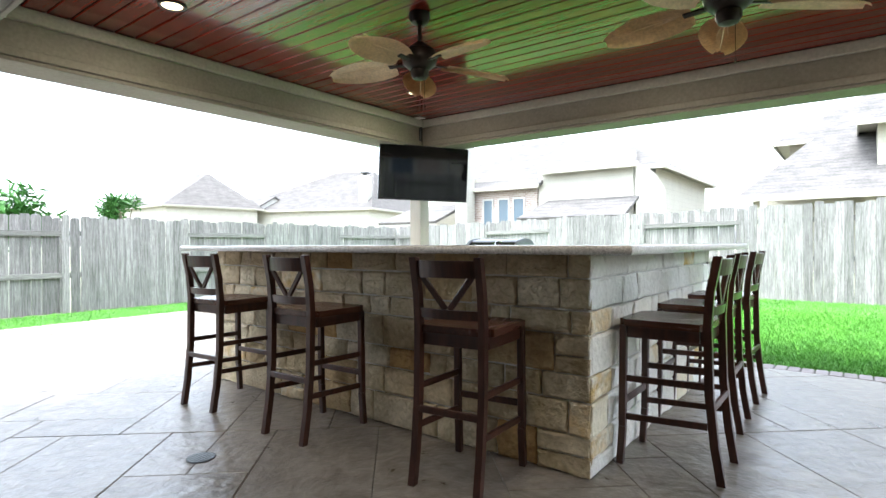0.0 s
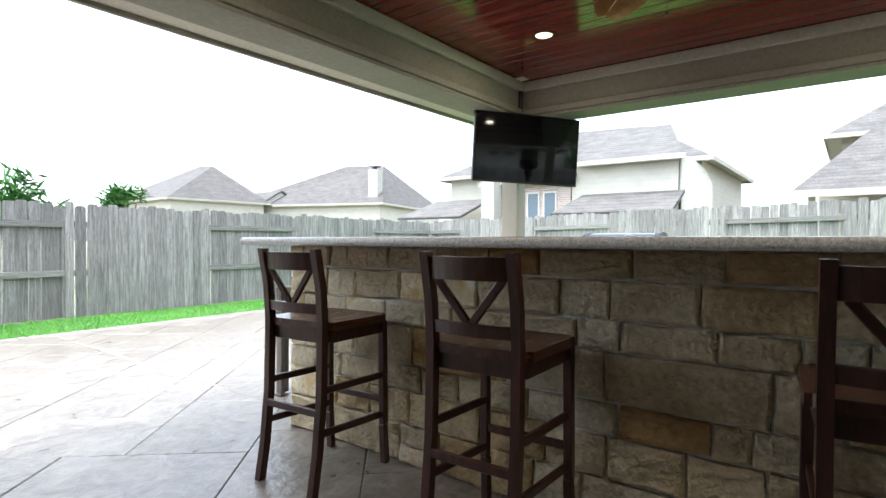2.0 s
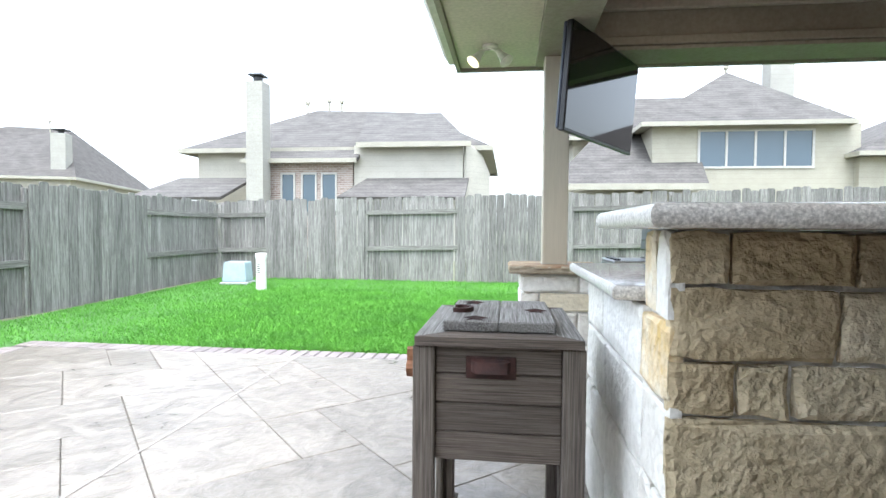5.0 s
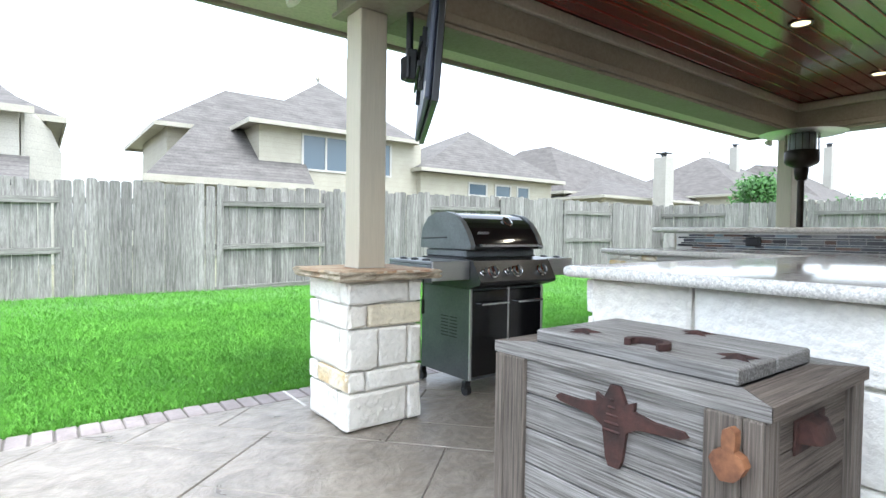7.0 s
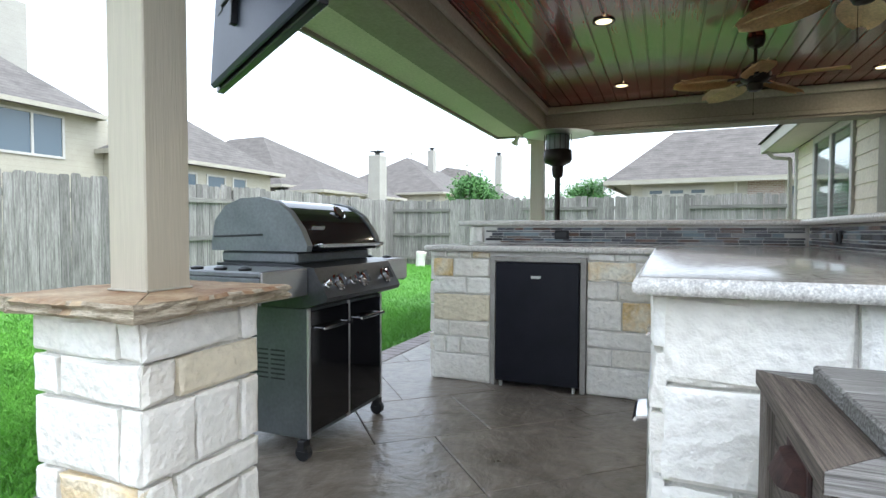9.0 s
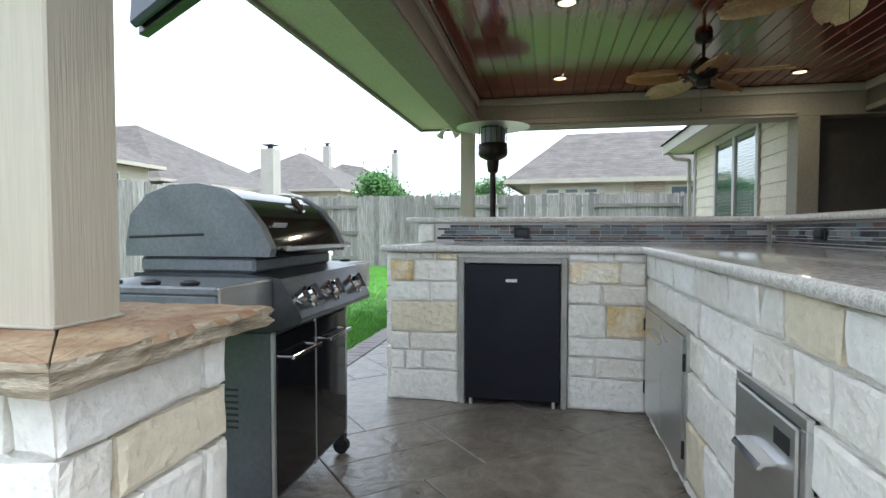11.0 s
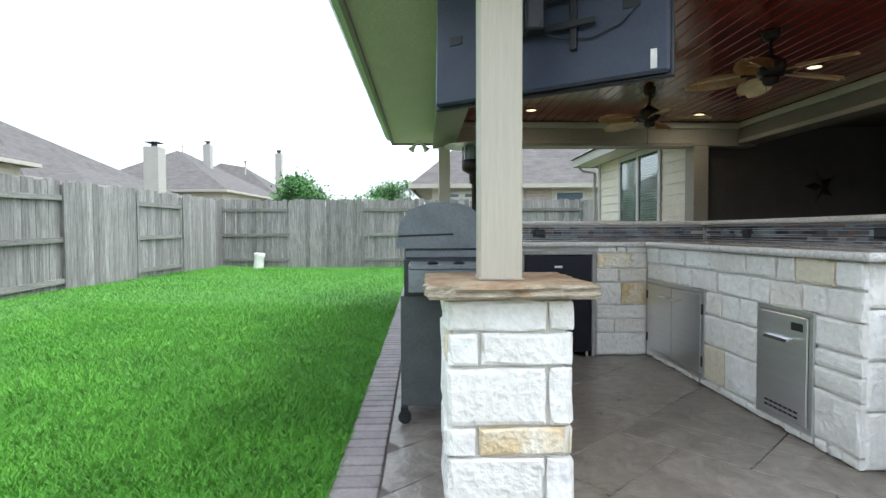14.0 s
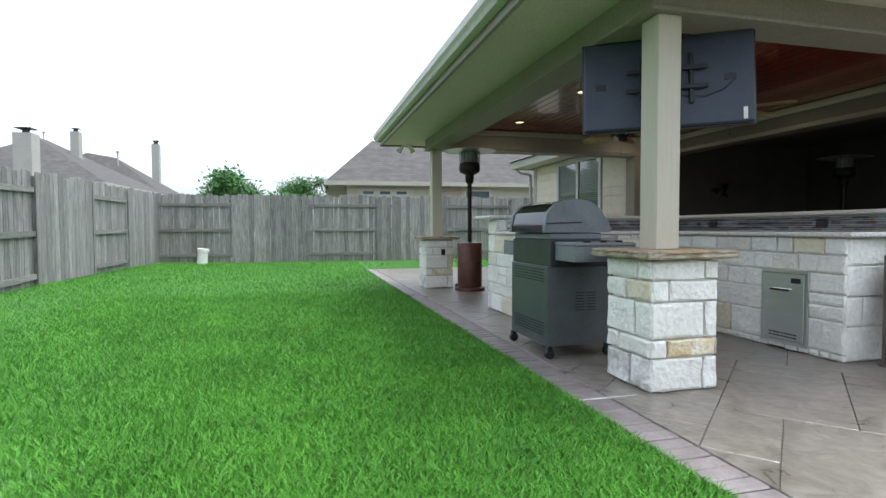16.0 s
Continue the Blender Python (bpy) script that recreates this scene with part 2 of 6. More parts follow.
PATIO_L, PATIO_R = -8.55, 6.45

# ---- ground, lawn and patio base ----


def ground_z(x, y):
    r = max(0.0, y - EDGE_Y, PATIO_L - x, x - PATIO_R)
    return -0.02 + 0.11 * min(1.0, r / 5.5)


def build_ground():
    bm = B()
    xs = [-400, -120, -40, -14, -11] + [-9.75 + i * 0.75 for i in range(27)] + [14, 40, 120, 400]
    ys = [-400, -120, -40, -14, -6, -3] + [i * 0.75 for i in range(17)] + [14, 40, 120, 400]
    grid = [[bm.verts.new((x, y, ground_z(x, y) - (0.06 if (PATIO_L < x < PATIO_R and y < EDGE_Y - 0.3) else 0))) for y in ys] for x in xs]
    for i in range(len(xs) - 1):
        for j in range(len(ys) - 1):
            bm.faces.new((grid[i][j], grid[i + 1][j], grid[i + 1][j + 1], grid[i][j + 1]))
    for f in bm.faces:
        c = f.calc_center_median()
        f.material_index = 0 if -9.9 < c.x < 9.4 and c.y < 11.9 else 1
    structure("ground", bm, [M["soil"], M["far_ground"]], "green mown lawn ground running to the houses", "ground", True)


build_ground()

bm = B()
box(bm, PATIO_L, -3.0, -0.12, PATIO_R, EDGE_Y - 0.001, -0.012)
patio = structure("patio", bm, M["joint"], "grey stamped concrete patio in a slate slab pattern", "patio")

# ---- pavilion roof, beams, ceiling ----
bm = B()
box(bm, -3.5, 1.05, CEIL + 0.014, 2.05, 5.33, CEIL + 0.05)
cup = random.Random(3)
y = 1.05
while y < 5.33:
    w = min(0.136, 5.33 - y)
    tilt = Matrix.Translation((0, y + w / 2, CEIL + 0.004)) @ pose(0, 0, 0, cup.uniform(-0.45, 0.45), cup.uniform(-0.04, 0.04), 0)
    box(bm, -3.5, -w / 2 + 0.005, -0.002, 2.05, w / 2 - 0.005, 0.016, 0.005, tilt)
    y += 0.136
structure("ceiling", bm, M["ceil"], "glossy dark red-brown tongue and groove board ceiling", "ceiling")

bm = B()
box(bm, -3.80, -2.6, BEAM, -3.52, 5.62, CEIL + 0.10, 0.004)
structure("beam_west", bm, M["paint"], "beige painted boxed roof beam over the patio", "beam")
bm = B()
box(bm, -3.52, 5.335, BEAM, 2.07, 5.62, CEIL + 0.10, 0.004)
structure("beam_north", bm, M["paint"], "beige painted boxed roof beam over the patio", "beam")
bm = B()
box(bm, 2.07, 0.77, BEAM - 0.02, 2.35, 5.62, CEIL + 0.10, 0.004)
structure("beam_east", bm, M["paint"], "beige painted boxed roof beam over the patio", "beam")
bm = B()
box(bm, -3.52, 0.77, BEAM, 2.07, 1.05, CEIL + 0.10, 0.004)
structure("beam_south", bm, M["shaded_beam"], "boxed roof beam beside the house, paint darkened for shade", "beam")
bm = B()
for a in ((-3.519, 1.05, -3.475, 5.335), (2.025, 1.05, 2.069, 5.335), (-3.475, 5.29, 2.025, 5.334), (-3.475, 1.051, 2.025, 1.095)):
    box(bm, a[0], a[1], CEIL - 0.09, a[2], a[3], CEIL - 0.002, 0.006)
structure("trim_crown", bm, M["trim"], "light beige crown trim boards round the ceiling", "trim")
bm = B()
for a in ((-3.82, -2.6, -3.50, 5.64), (-3.50, 5.315, 2.05, 5.64), (2.05, 1.75, 2.37, 5.64)):
    box(bm, a[0], a[1], BEAM - 0.03, a[2], a[3], BEAM - 0.004, 0.004)
for a in ((-3.519, 1.05, -3.485, 5.335), (2.035, 1.75, 2.069, 5.335), (-3.485, 5.30, 2.035, 5.334), (-3.485, 1.051, 2.035, 1.085)):
    box(bm, a[0], a[1], BEAM - 0.001, a[2], a[3], BEAM + 0.058, 0.006)
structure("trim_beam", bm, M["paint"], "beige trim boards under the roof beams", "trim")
# soffit and fascia
bm = B()
box(bm, -4.43, -2.6, SOFFIT, -3.80, 6.26, SOFFIT + 0.02)
box(bm, -3.80, 5.62, SOFFIT, 3.02, 6.26, SOFFIT + 0.02)
box(bm, 2.35, 1.7, SOFFIT, 3.02, 5.62, SOFFIT + 0.02)
structure("soffit", bm, M["soffit"], "beige painted soffit boards under the eaves", "soffit")
bm = B()
for a in ((-4.47, -2.6, -4.432, 6.30), (-4.432, 6.262, 3.06, 6.30), (3.022, 1.7, 3.06, 6.262)):
    box(bm, a[0], a[1], SOFFIT - 0.03, a[2], a[3], SOFFIT + 0.16, 0.003)
structure("fascia", bm, M["paint"], "beige painted fascia boards at the roof edge", "fascia")

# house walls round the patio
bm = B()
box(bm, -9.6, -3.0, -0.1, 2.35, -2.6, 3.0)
structure("wall_south", bm, M["shade_wall"], "house wall under the covered patio, colour darkened for shade", "wall")
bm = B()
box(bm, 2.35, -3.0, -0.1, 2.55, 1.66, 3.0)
structure("wall_east", bm, M["shade_wall"], "house wall beside the covered patio, colour darkened for shade", "wall")
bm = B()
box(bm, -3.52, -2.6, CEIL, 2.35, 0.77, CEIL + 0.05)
structure("ceiling_porch", bm, M["shade_wall"], "porch ceiling next to the house, colour darkened for shade", "ceiling")
bm = B()
box(bm, 2.07, 1.50, -0.02, 2.348, 1.72, BEAM - 0.024, 0.004)
structure("pilaster", bm, M["paint"], "beige painted pilaster carrying the east beam", "pilaster")

# ---- stonework ----
rnd = random.Random(7)


def stone_mesh(to_world, u0, v0, u1, v1, depth, rough):
    """One split-faced stone: a 4 x 4 face with pulled-back, uneven edges, over a back that touches the mortar."""
    bm = B()
    n = 5
    seed = rnd.random() * 90
    du, dv = u1 - u0, v1 - v0
    rows = []
    for j in range(n):
        row = []
        for i in range(n):
            a, b = i / (n - 1), j / (n - 1)
            rim = i in (0, n - 1) or j in (0, n - 1)
            if not rim:
                ea, eb = min(0.25, 0.013 / du), min(0.25, 0.011 / dv)
                a = (0, ea, rnd.uniform(0.35, 0.65), 1 - ea, 1)[i] + (rnd.uniform(-0.6, 0.6) * ea if i != 2 else 0)
                b = (0, eb, rnd.uniform(0.35, 0.65), 1 - eb, 1)[j] + (rnd.uniform(-0.6, 0.6) * eb if j != 2 else 0)
            u, v = u0 + du * a, v0 + dv * b
            h = depth * 0.74 if rim else depth
            h += rough * noise.noise((u * 9 + seed, v * 9, seed))
            if rim:
                u += 0.010 * noise.noise((u * 17, v * 17, seed + 5))
                v += 0.009 * noise.noise((u * 17, v * 17, seed + 9))
            row.append(bm.verts.new(to_world(u, v, h)))
        rows.append(row)
    for j in range(n - 1):
        for i in range(n - 1):
            bm.faces.new((rows[j][i], rows[j][i + 1], rows[j + 1][i + 1], rows[j + 1][i]))
    ring = rows[0] + [r[-1] for r in rows[1:]] + rows[-1][-2::-1] + [r[0] for r in rows[-2:0:-1]]
    back = [bm.verts.new(to_world(u, v, -0.012)) for u, v in ((u0, v0), (u1, v0), (u1, v1), (u0, v1))]
    for k in range(4):
        edge = [ring[(k * 4 + s) % 16] for s in range(5)]
        bm.faces.new((back[k], back[(k + 1) % 4], edge[4], edge[3], edge[2], edge[1], edge[0]))
    return bm


def stone_face(parent, to_world, u0, u1, courses, mats, holes=(), depth=0.024, rough=0.012, longest=0.52, ochre=0.08, gap=0.012, yellow=(), layout=None):
    """Lays courses of stones between u0 and u1. courses: heights from the floor up; holes: (u0, u1, v0, v1)."""
    v = 0.0
    last = []
    for row, h in enumerate(courses):
        laid = 0
        spans = [(u0, u1)]
        for a, b, c, d in holes:
            if min(v + h, d) - max(v, c) > 0.02:
                cut = []
                for s, e in spans:
                    if a > s:
                        cut.append((s, min(e, a)))
                    if b < e:
                        cut.append((max(s, b), e))
                    if e <= a or s >= b:
                        cut = [q for q in cut if q != (s, min(e, a)) and q != (max(s, b), e)] + [(s, e)]
                spans = cut
        joints = []
        if layout:
            cuts = [0.0]
            for q in layout[row]:
                cuts.append(cuts[-1] + q)
            for k, (a, b) in enumerate(zip(cuts, cuts[1:])):
                ua, ub = u0 + (u1 - u0) * a, u0 + (u1 - u0) * b
                part("stone", stone_mesh(to_world, ua + gap / 2, v + gap / 2, ub - gap / 2, v + h - gap / 2, depth, rough), mats[1] if (row, k) in yellow else mats[0], parent)
            v += h
            continue
        for s, e in spans:
            u = s
            while u < e - 0.03:
                w = rnd.uniform(0.9, 3.0) * h
                w = max(0.09, min(w, longest))
                if any(abs(u + w - q) < 0.04 for q in last):
                    w += 0.06
                if e - (u + w) < 0.10:
                    w = e - u
                if w > longest * 1.35:
                    w /= 2
                two = h > 0.19 and w < 0.34 and rnd.random() < 0.3
                cuts = [0, rnd.uniform(0.4, 0.6) * h, h] if two else [0, h]
                for c0, c1 in zip(cuts, cuts[1:]):
                    bm = stone_mesh(to_world, u + gap / 2, v + c0 + gap / 2, u + w - gap / 2, v + c1 - gap / 2, depth, rough)
                    part("stone", bm, mats[1] if rnd.random() < ochre or (row, laid) in yellow else mats[0], parent, "", False)
                    laid += 1
                u += w
                joints.append(u)
        last = joints
        v += h


def facing(axis, at, out):
    """u, v, height of a wall face to world: the face lies at a place on an axis and looks along out (+1 or -1)."""
    if axis == "y":
        return lambda u, v, h: (u, at + out * h, v)
    return lambda u, v, h: (at + out * h, u, v)


bar = thing("stone_bar", "L-shaped outdoor kitchen bar faced in cream split limestone", "bar counter")
CORE = [(-3.642, 2.75, 0.0, -0.34, 2.95, 1.10),
        (-3.642, 2.95, 0.0, -0.34, 3.30, 0.915),
        (-3.642, 3.30, 0.0, -3.375, 3.875, 0.915),
        (-2.955, 3.30, 0.0, -2.36, 3.875, 0.915),
        (-3.375, 3.30, 0.65, -2.955, 3.875, 0.915),
        (-2.36, 3.30, 0.65, -1.46, 3.875, 0.915),
        (-1.46, 3.30, 0.0, -0.34, 3.875, 0.915),
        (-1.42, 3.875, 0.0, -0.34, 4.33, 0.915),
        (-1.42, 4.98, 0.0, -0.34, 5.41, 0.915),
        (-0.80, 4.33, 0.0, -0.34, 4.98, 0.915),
        (-1.42, 4.33, 0.885, -0.80, 4.98, 0.915),
        (-0.59, 2.95, 0.915, -0.34, 5.41, 1.10)]
for c in CORE:
    bm = B()
    box(bm, *c)
    part("masonry_core", bm, M["mortar"], bar, "grey sand mortar between the stones")
warm = (M["stone_warm"], M["stone_ochre"])
pale = (M["stone"], M["stone_ochre"])
stone_face(bar, facing("y", 2.75, -1), -3.666, -0.316, (0.20, 0.17, 0.13, 0.20, 0.12, 0.16, 0.12), warm, (), 0.024, 0.016, 0.72, 0.04)
stone_face(bar, facing("x", -0.34, 1), 2.730, 5.41, (0.20, 0.17, 0.13, 0.20, 0.12, 0.16, 0.12), pale, (), 0.024, 0.012, 0.5, 0.10)
stone_face(bar, facing("x", -3.642, -1), 2.728, 2.95, (0.26, 0.24, 0.22, 0.18, 0.20), pale, (), 0.024, 0.008, 0.24, 0.0, 0.012, ((3, 0), (4, 1)), ((1.0,), (0.55, 0.45), (1.0,), (1.0,), (0.48, 0.52)))
stone_face(bar, facing("x", -3.642, -1), 2.95, 3.875, (0.26, 0.22, 0.23, 0.205), pale, (), 0.024, 0.008, 0.50, 0.0)
stone_face(bar, facing("y", 3.875, 1), -3.666, -1.42, (0.055, 0.24, 0.20, 0.15, 0.14, 0.13), pale, ((-3.375, -2.955, 0.05, 0.645), (-2.36, -1.42, 0.05, 0.645)), 0.022, 0.010, 0.55, 0.0, 0.014, ((2, 3), (3, 4)))
stone_face(bar, facing("x", -1.42, -1), 3.897, 5.41, (0.19, 0.12, 0.115, 0.19, 0.12, 0.13, 0.05), pale, ((4.33, 4.98, 0.0, 0.885),), 0.022, 0.010, 0.45, 0.0, 0.012, ((5, 1), (3, 0), (5, 3), (4, 4), (6, 3)))
stone_face(bar, facing("y", 5.41, 1), -1.442, -0.316, (0.20, 0.13, 0.21, 0.16, 0.215), pale, (), 0.024, 0.012, 0.5, 0.06)
stone_face(bar, lambda u, v, h: (u, 5.41 + h, 0.915 + v), -0.60, -0.316, (0.18,), pale)
stone_face(bar, lambda u, v, h: (-0.59 - h, u, 0.957 + v), 5.30, 5.41, (0.14,), pale)


def slab_top(name, outline, z0, z1, label, category):
    """A granite top with a rounded edge, from an outline of corners."""
    bm = B()
    v = [bm.verts.new((x, y, z0)) for x, y in outline]
    f = bm.faces.new(v)
    r = bmesh.ops.extrude_face_region(bm, geom=[f])
    up = [g for g in r["geom"] if isinstance(g, bmesh.types.BMVert)]
    bmesh.ops.translate(bm, verts=up, vec=(0, 0, z1 - z0))
    e = [e for e in bm.edges if abs(e.verts[0].co.z - e.verts[1].co.z) < 1e-5]
    bmesh.ops.bevel(bm, geom=e, offset=(z1 - z0) * 0.42, segments=4, affect="EDGES", profile=0.5)
    bmesh.ops.recalc_face_normals(bm, faces=bm.faces)
    for f in bm.faces:
        f.material_index = 0 if abs(f.normal.z) > 0.95 else 1
    th = thing(name, label, category)
    rim = bm.copy()
    bmesh.ops.delete(bm, geom=[f for f in bm.faces if f.material_index == 1], context="FACES")
    bmesh.ops.delete(rim, geom=[f for f in rim.faces if f.material_index == 0], context="FACES")
    for f in rim.faces:
        f.material_index = 0
    part("slab", bm, M["granite"], th, "", True)
    part("bullnose_edge", rim, M["granite_edge"], th, "rounded pale granite edge", True)
    return th


slab_top("granite_bar_counter", [(-3.772, 2.46), (-0.03, 2.46), (-0.03, 5.52), (-0.64, 5.52), (-0.64, 3.02), (-3.772, 3.02)], 1.101, 1.145,
         "raised speckled grey-beige granite bar top with bullnose edge", "bar top")
slab_top("granite_worktop", [(-3.738, 2.958), (-0.60, 2.958), (-0.60, 5.46), (-1.48, 5.46), (-1.48, 3.935), (-3.738, 3.935)], 0.916, 0.957,
         "polished speckled grey-beige granite worktop with bullnose edge", "worktop")

# glass and slate mosaic strips between the worktop and the bar top
tile_mats = [material("tile_slate", (0.06, 0.064, 0.076), (0.125, 0.13, 0.15), 8, 0.18, 0.3, 0.1, 60, spread=0.25),
             material("tile_brown", (0.095, 0.05, 0.036), (0.18, 0.11, 0.085), 8, 0.18, 0.3, 0.1, 60, spread=0.25),
             material("tile_blue", (0.15, 0.20, 0.235), (0.26, 0.315, 0.345), 8, 0.1, 0.2, 0.05, 60, spread=0.2),
             material("tile_black", (0.03, 0.03, 0.035), (0.07, 0.07, 0.075), 8, 0.12, 0.25, 0.05, 60, spread=0.2),
             material("tile_grey", (0.18, 0.18, 0.185), (0.28, 0.28, 0.28), 8, 0.2, 0.3, 0.1, 60, spread=0.2)]
splash = {"y": thing("backsplash", "mosaic strip backsplash of grey, brown and blue tiles", "backsplash"),
          "x": thing("backsplash", "mosaic strip backsplash of grey, brown and blue tiles", "backsplash")}
M["grout"] = plain("pale_grout", (0.66, 0.65, 0.62), 0.9)
tile_cache = {}


def tile_ob(parent, axis, u, v, w, h, rest):
    key = (round(w, 3), round(h, 3), rnd.randrange(5) if rnd.random() < 0.75 else 0)
    if key not in tile_cache:
        bm = B()
        box(bm, -w / 2, -0.004, -h / 2, w / 2, 0.004, h / 2, 0.0012)
        tile_cache[key] = mesh_of("tile", bm, tile_mats[key[2]])
    if rest is not None:
        return
    ob = new("tile", tile_cache[key])
    ob.parent = parent
    ob.matrix_basis = pose(u, 2.962, v) if axis == "y" else pose(-0.602, u, v, 0, 0, 90)


for axis, a0, a1 in (("y", -3.58, -0.61), ("x", 2.97, 5.295)):
    bm = B()
    if axis == "y":
        box(bm, a0, 2.951, 0.957, a1, 2.960, 1.10)
    else:
        box(bm, -0.600, a0, 0.957, -0.591, a1, 1.10)
    part("grout", bm, M["grout"], splash[axis], "pale cement grout")
    v = 0.960
    k = 0
    for h in (0.016, 0.024, 0.016, 0.032, 0.016, 0.024):
        u = a0 + 0.02 - rnd.random() * 0.04
        while u < a1 - 0.03:
            w = rnd.choice((0.075, 0.10, 0.15, 0.15)) if h < 0.03 else rnd.choice((0.075, 0.10, 0.15))
            if u + w > a1:
                break
            if u >= a0:
                tile_ob(splash[axis], axis, u + w / 2, v + h / 2, w - 0.0045, h - 0.0045, None)
            u += w
        v += h

# stone columns with flagstone caps and painted posts


def column(x, y):
    th = thing("stone_column", "square cream limestone column with a rough brown flagstone cap", "column", None, "patio columns")
    s = 0.212
    bm = B()
    box(bm, x - s, y - s, 0, x + s, y + s, 0.80)
    part("masonry_core", bm, M["mortar"], th, "grey sand mortar between the stones")
    cs = (0.205, 0.115, 0.225, 0.130, 0.125)
    west = ((0.22, 0.78), (0.05, 0.71, 0.24), (0.20, 0.80), (0.74, 0.26), (0.20, 0.80))
    south = ((0.80, 0.20), (0.24, 0.76), (0.40, 0.40, 0.20), (0.26, 0.74), (0.83, 0.17))
    other = ((0.45, 0.55), (0.70, 0.30), (0.35, 0.65), (0.55, 0.45), (0.30, 0.70))
    e = 0.026
    stone_face(th, facing("x", x - s, -1), y - s - e, y + s + e, cs, pale, (), 0.030, 0.011, 0.40, 0.0, 0.016, ((1, 0), (1, 1)), west)
    stone_face(th, facing("x", x + s, 1), y - s - e, y + s + e, cs, pale, (), 0.030, 0.011, 0.40, 0.0, 0.016, (), other)
    stone_face(th, facing("y", y - s, -1), x - s - 0.024, x + s + 0.024, cs, pale, (), 0.030, 0.011, 0.40, 0.0, 0.016, (), south)
    stone_face(th, facing("y", y + s, 1), x - s - 0.024, x + s + 0.024, cs, (M["stone"], M["stone_stained"]), (), 0.030, 0.016, 0.40, 0.0, 0.016, ((0, 0), (0, 1)), other)
    c = 0.312
    for a, b, name in ((0, 2, "flagstone"), (2, 4, "flagstone")):
        bm = B()
        n = 30
        sq = [(-c, -c), (c, -c), (c, c), (-c, c)]
        tri = [sq[(a + k) % 4] for k in range(3)]
        rim = []
        for k in range(3):
            p, q = Vector(tri[k]), Vector(tri[(k + 1) % 3])
            for i in range(n):
                rim.append(p.lerp(q, i / n))
        m = Vector((0, 0))
        for p in tri:
            m += Vector(p) / 3
        layers = []
        for z, grow in ((0.805, -0.015), (0.818, 0.004), (0.832, -0.004), (0.845, 0.006), (0.856, -0.006)):
            lay = []
            for p in rim:
                d = (p - m).normalized()
                on_diag = abs(p.x - p.y) < 0.001 or abs(p.x + p.y) < 0.001
                g = -0.004 if on_diag and abs(abs(p.x) - c) > 0.01 else grow + 0.020 * noise.noise((p.x * 13 + x, p.y * 13, z * 60)) + 0.012 * noise.noise((p.x * 42, p.y * 42 + x, z * 90))
                lay.append(bm.verts.new((x + p.x + d.x * g, y + p.y + d.y * g, z + (0.003 * noise.noise((p.x * 20, p.y * 20, z)) if z > 0.81 else 0))))
            layers.append(lay)
        for lo, hi in zip(layers, layers[1:]):
            for i in range(len(lo)):
                bm.faces.new((lo[i], lo[(i + 1) % len(lo)], hi[(i + 1) % len(lo)], hi[i]))
        for lay in (layers[0][::-1], layers[-1]):
            mid = bm.verts.new((x + m.x, y + m.y, lay[0].co.z))
            for i in range(len(lay)):
                bm.faces.new((lay[i], lay[(i + 1) % len(lay)], mid))
        bmesh.ops.recalc_face_normals(bm, faces=bm.faces)
        for f in bm.faces:
            f.material_index = 0 if f.normal.z > 0.8 else 1
        part(name, bm, [M["flag"], M["flag_edge"]], th, "rough split brown flagstone")
    return th


column(-3.682, 5.456)
column(2.23, 5.47)
for px in (-3.680, 2.215):
    post = thing("post", "beige painted wooden roof post with raised grain", "post", None, "roof posts")
    bm = B()
    box(bm, px - 0.086, 5.467 - 0.084, 0.857, px + 0.086, 5.467 + 0.084, BEAM - 0.031, 0.005)
    part("shaft", bm, M["post"], post)
    bm = B()
    box(bm, px - 0.091, 5.467 - 0.091, 0.857, px + 0.091, 5.467 + 0.091, 0.864, 0.002)
    part("caulk_bead", bm, M["trim"], post, "beige sealant bead at the foot")

# ---- fences ----


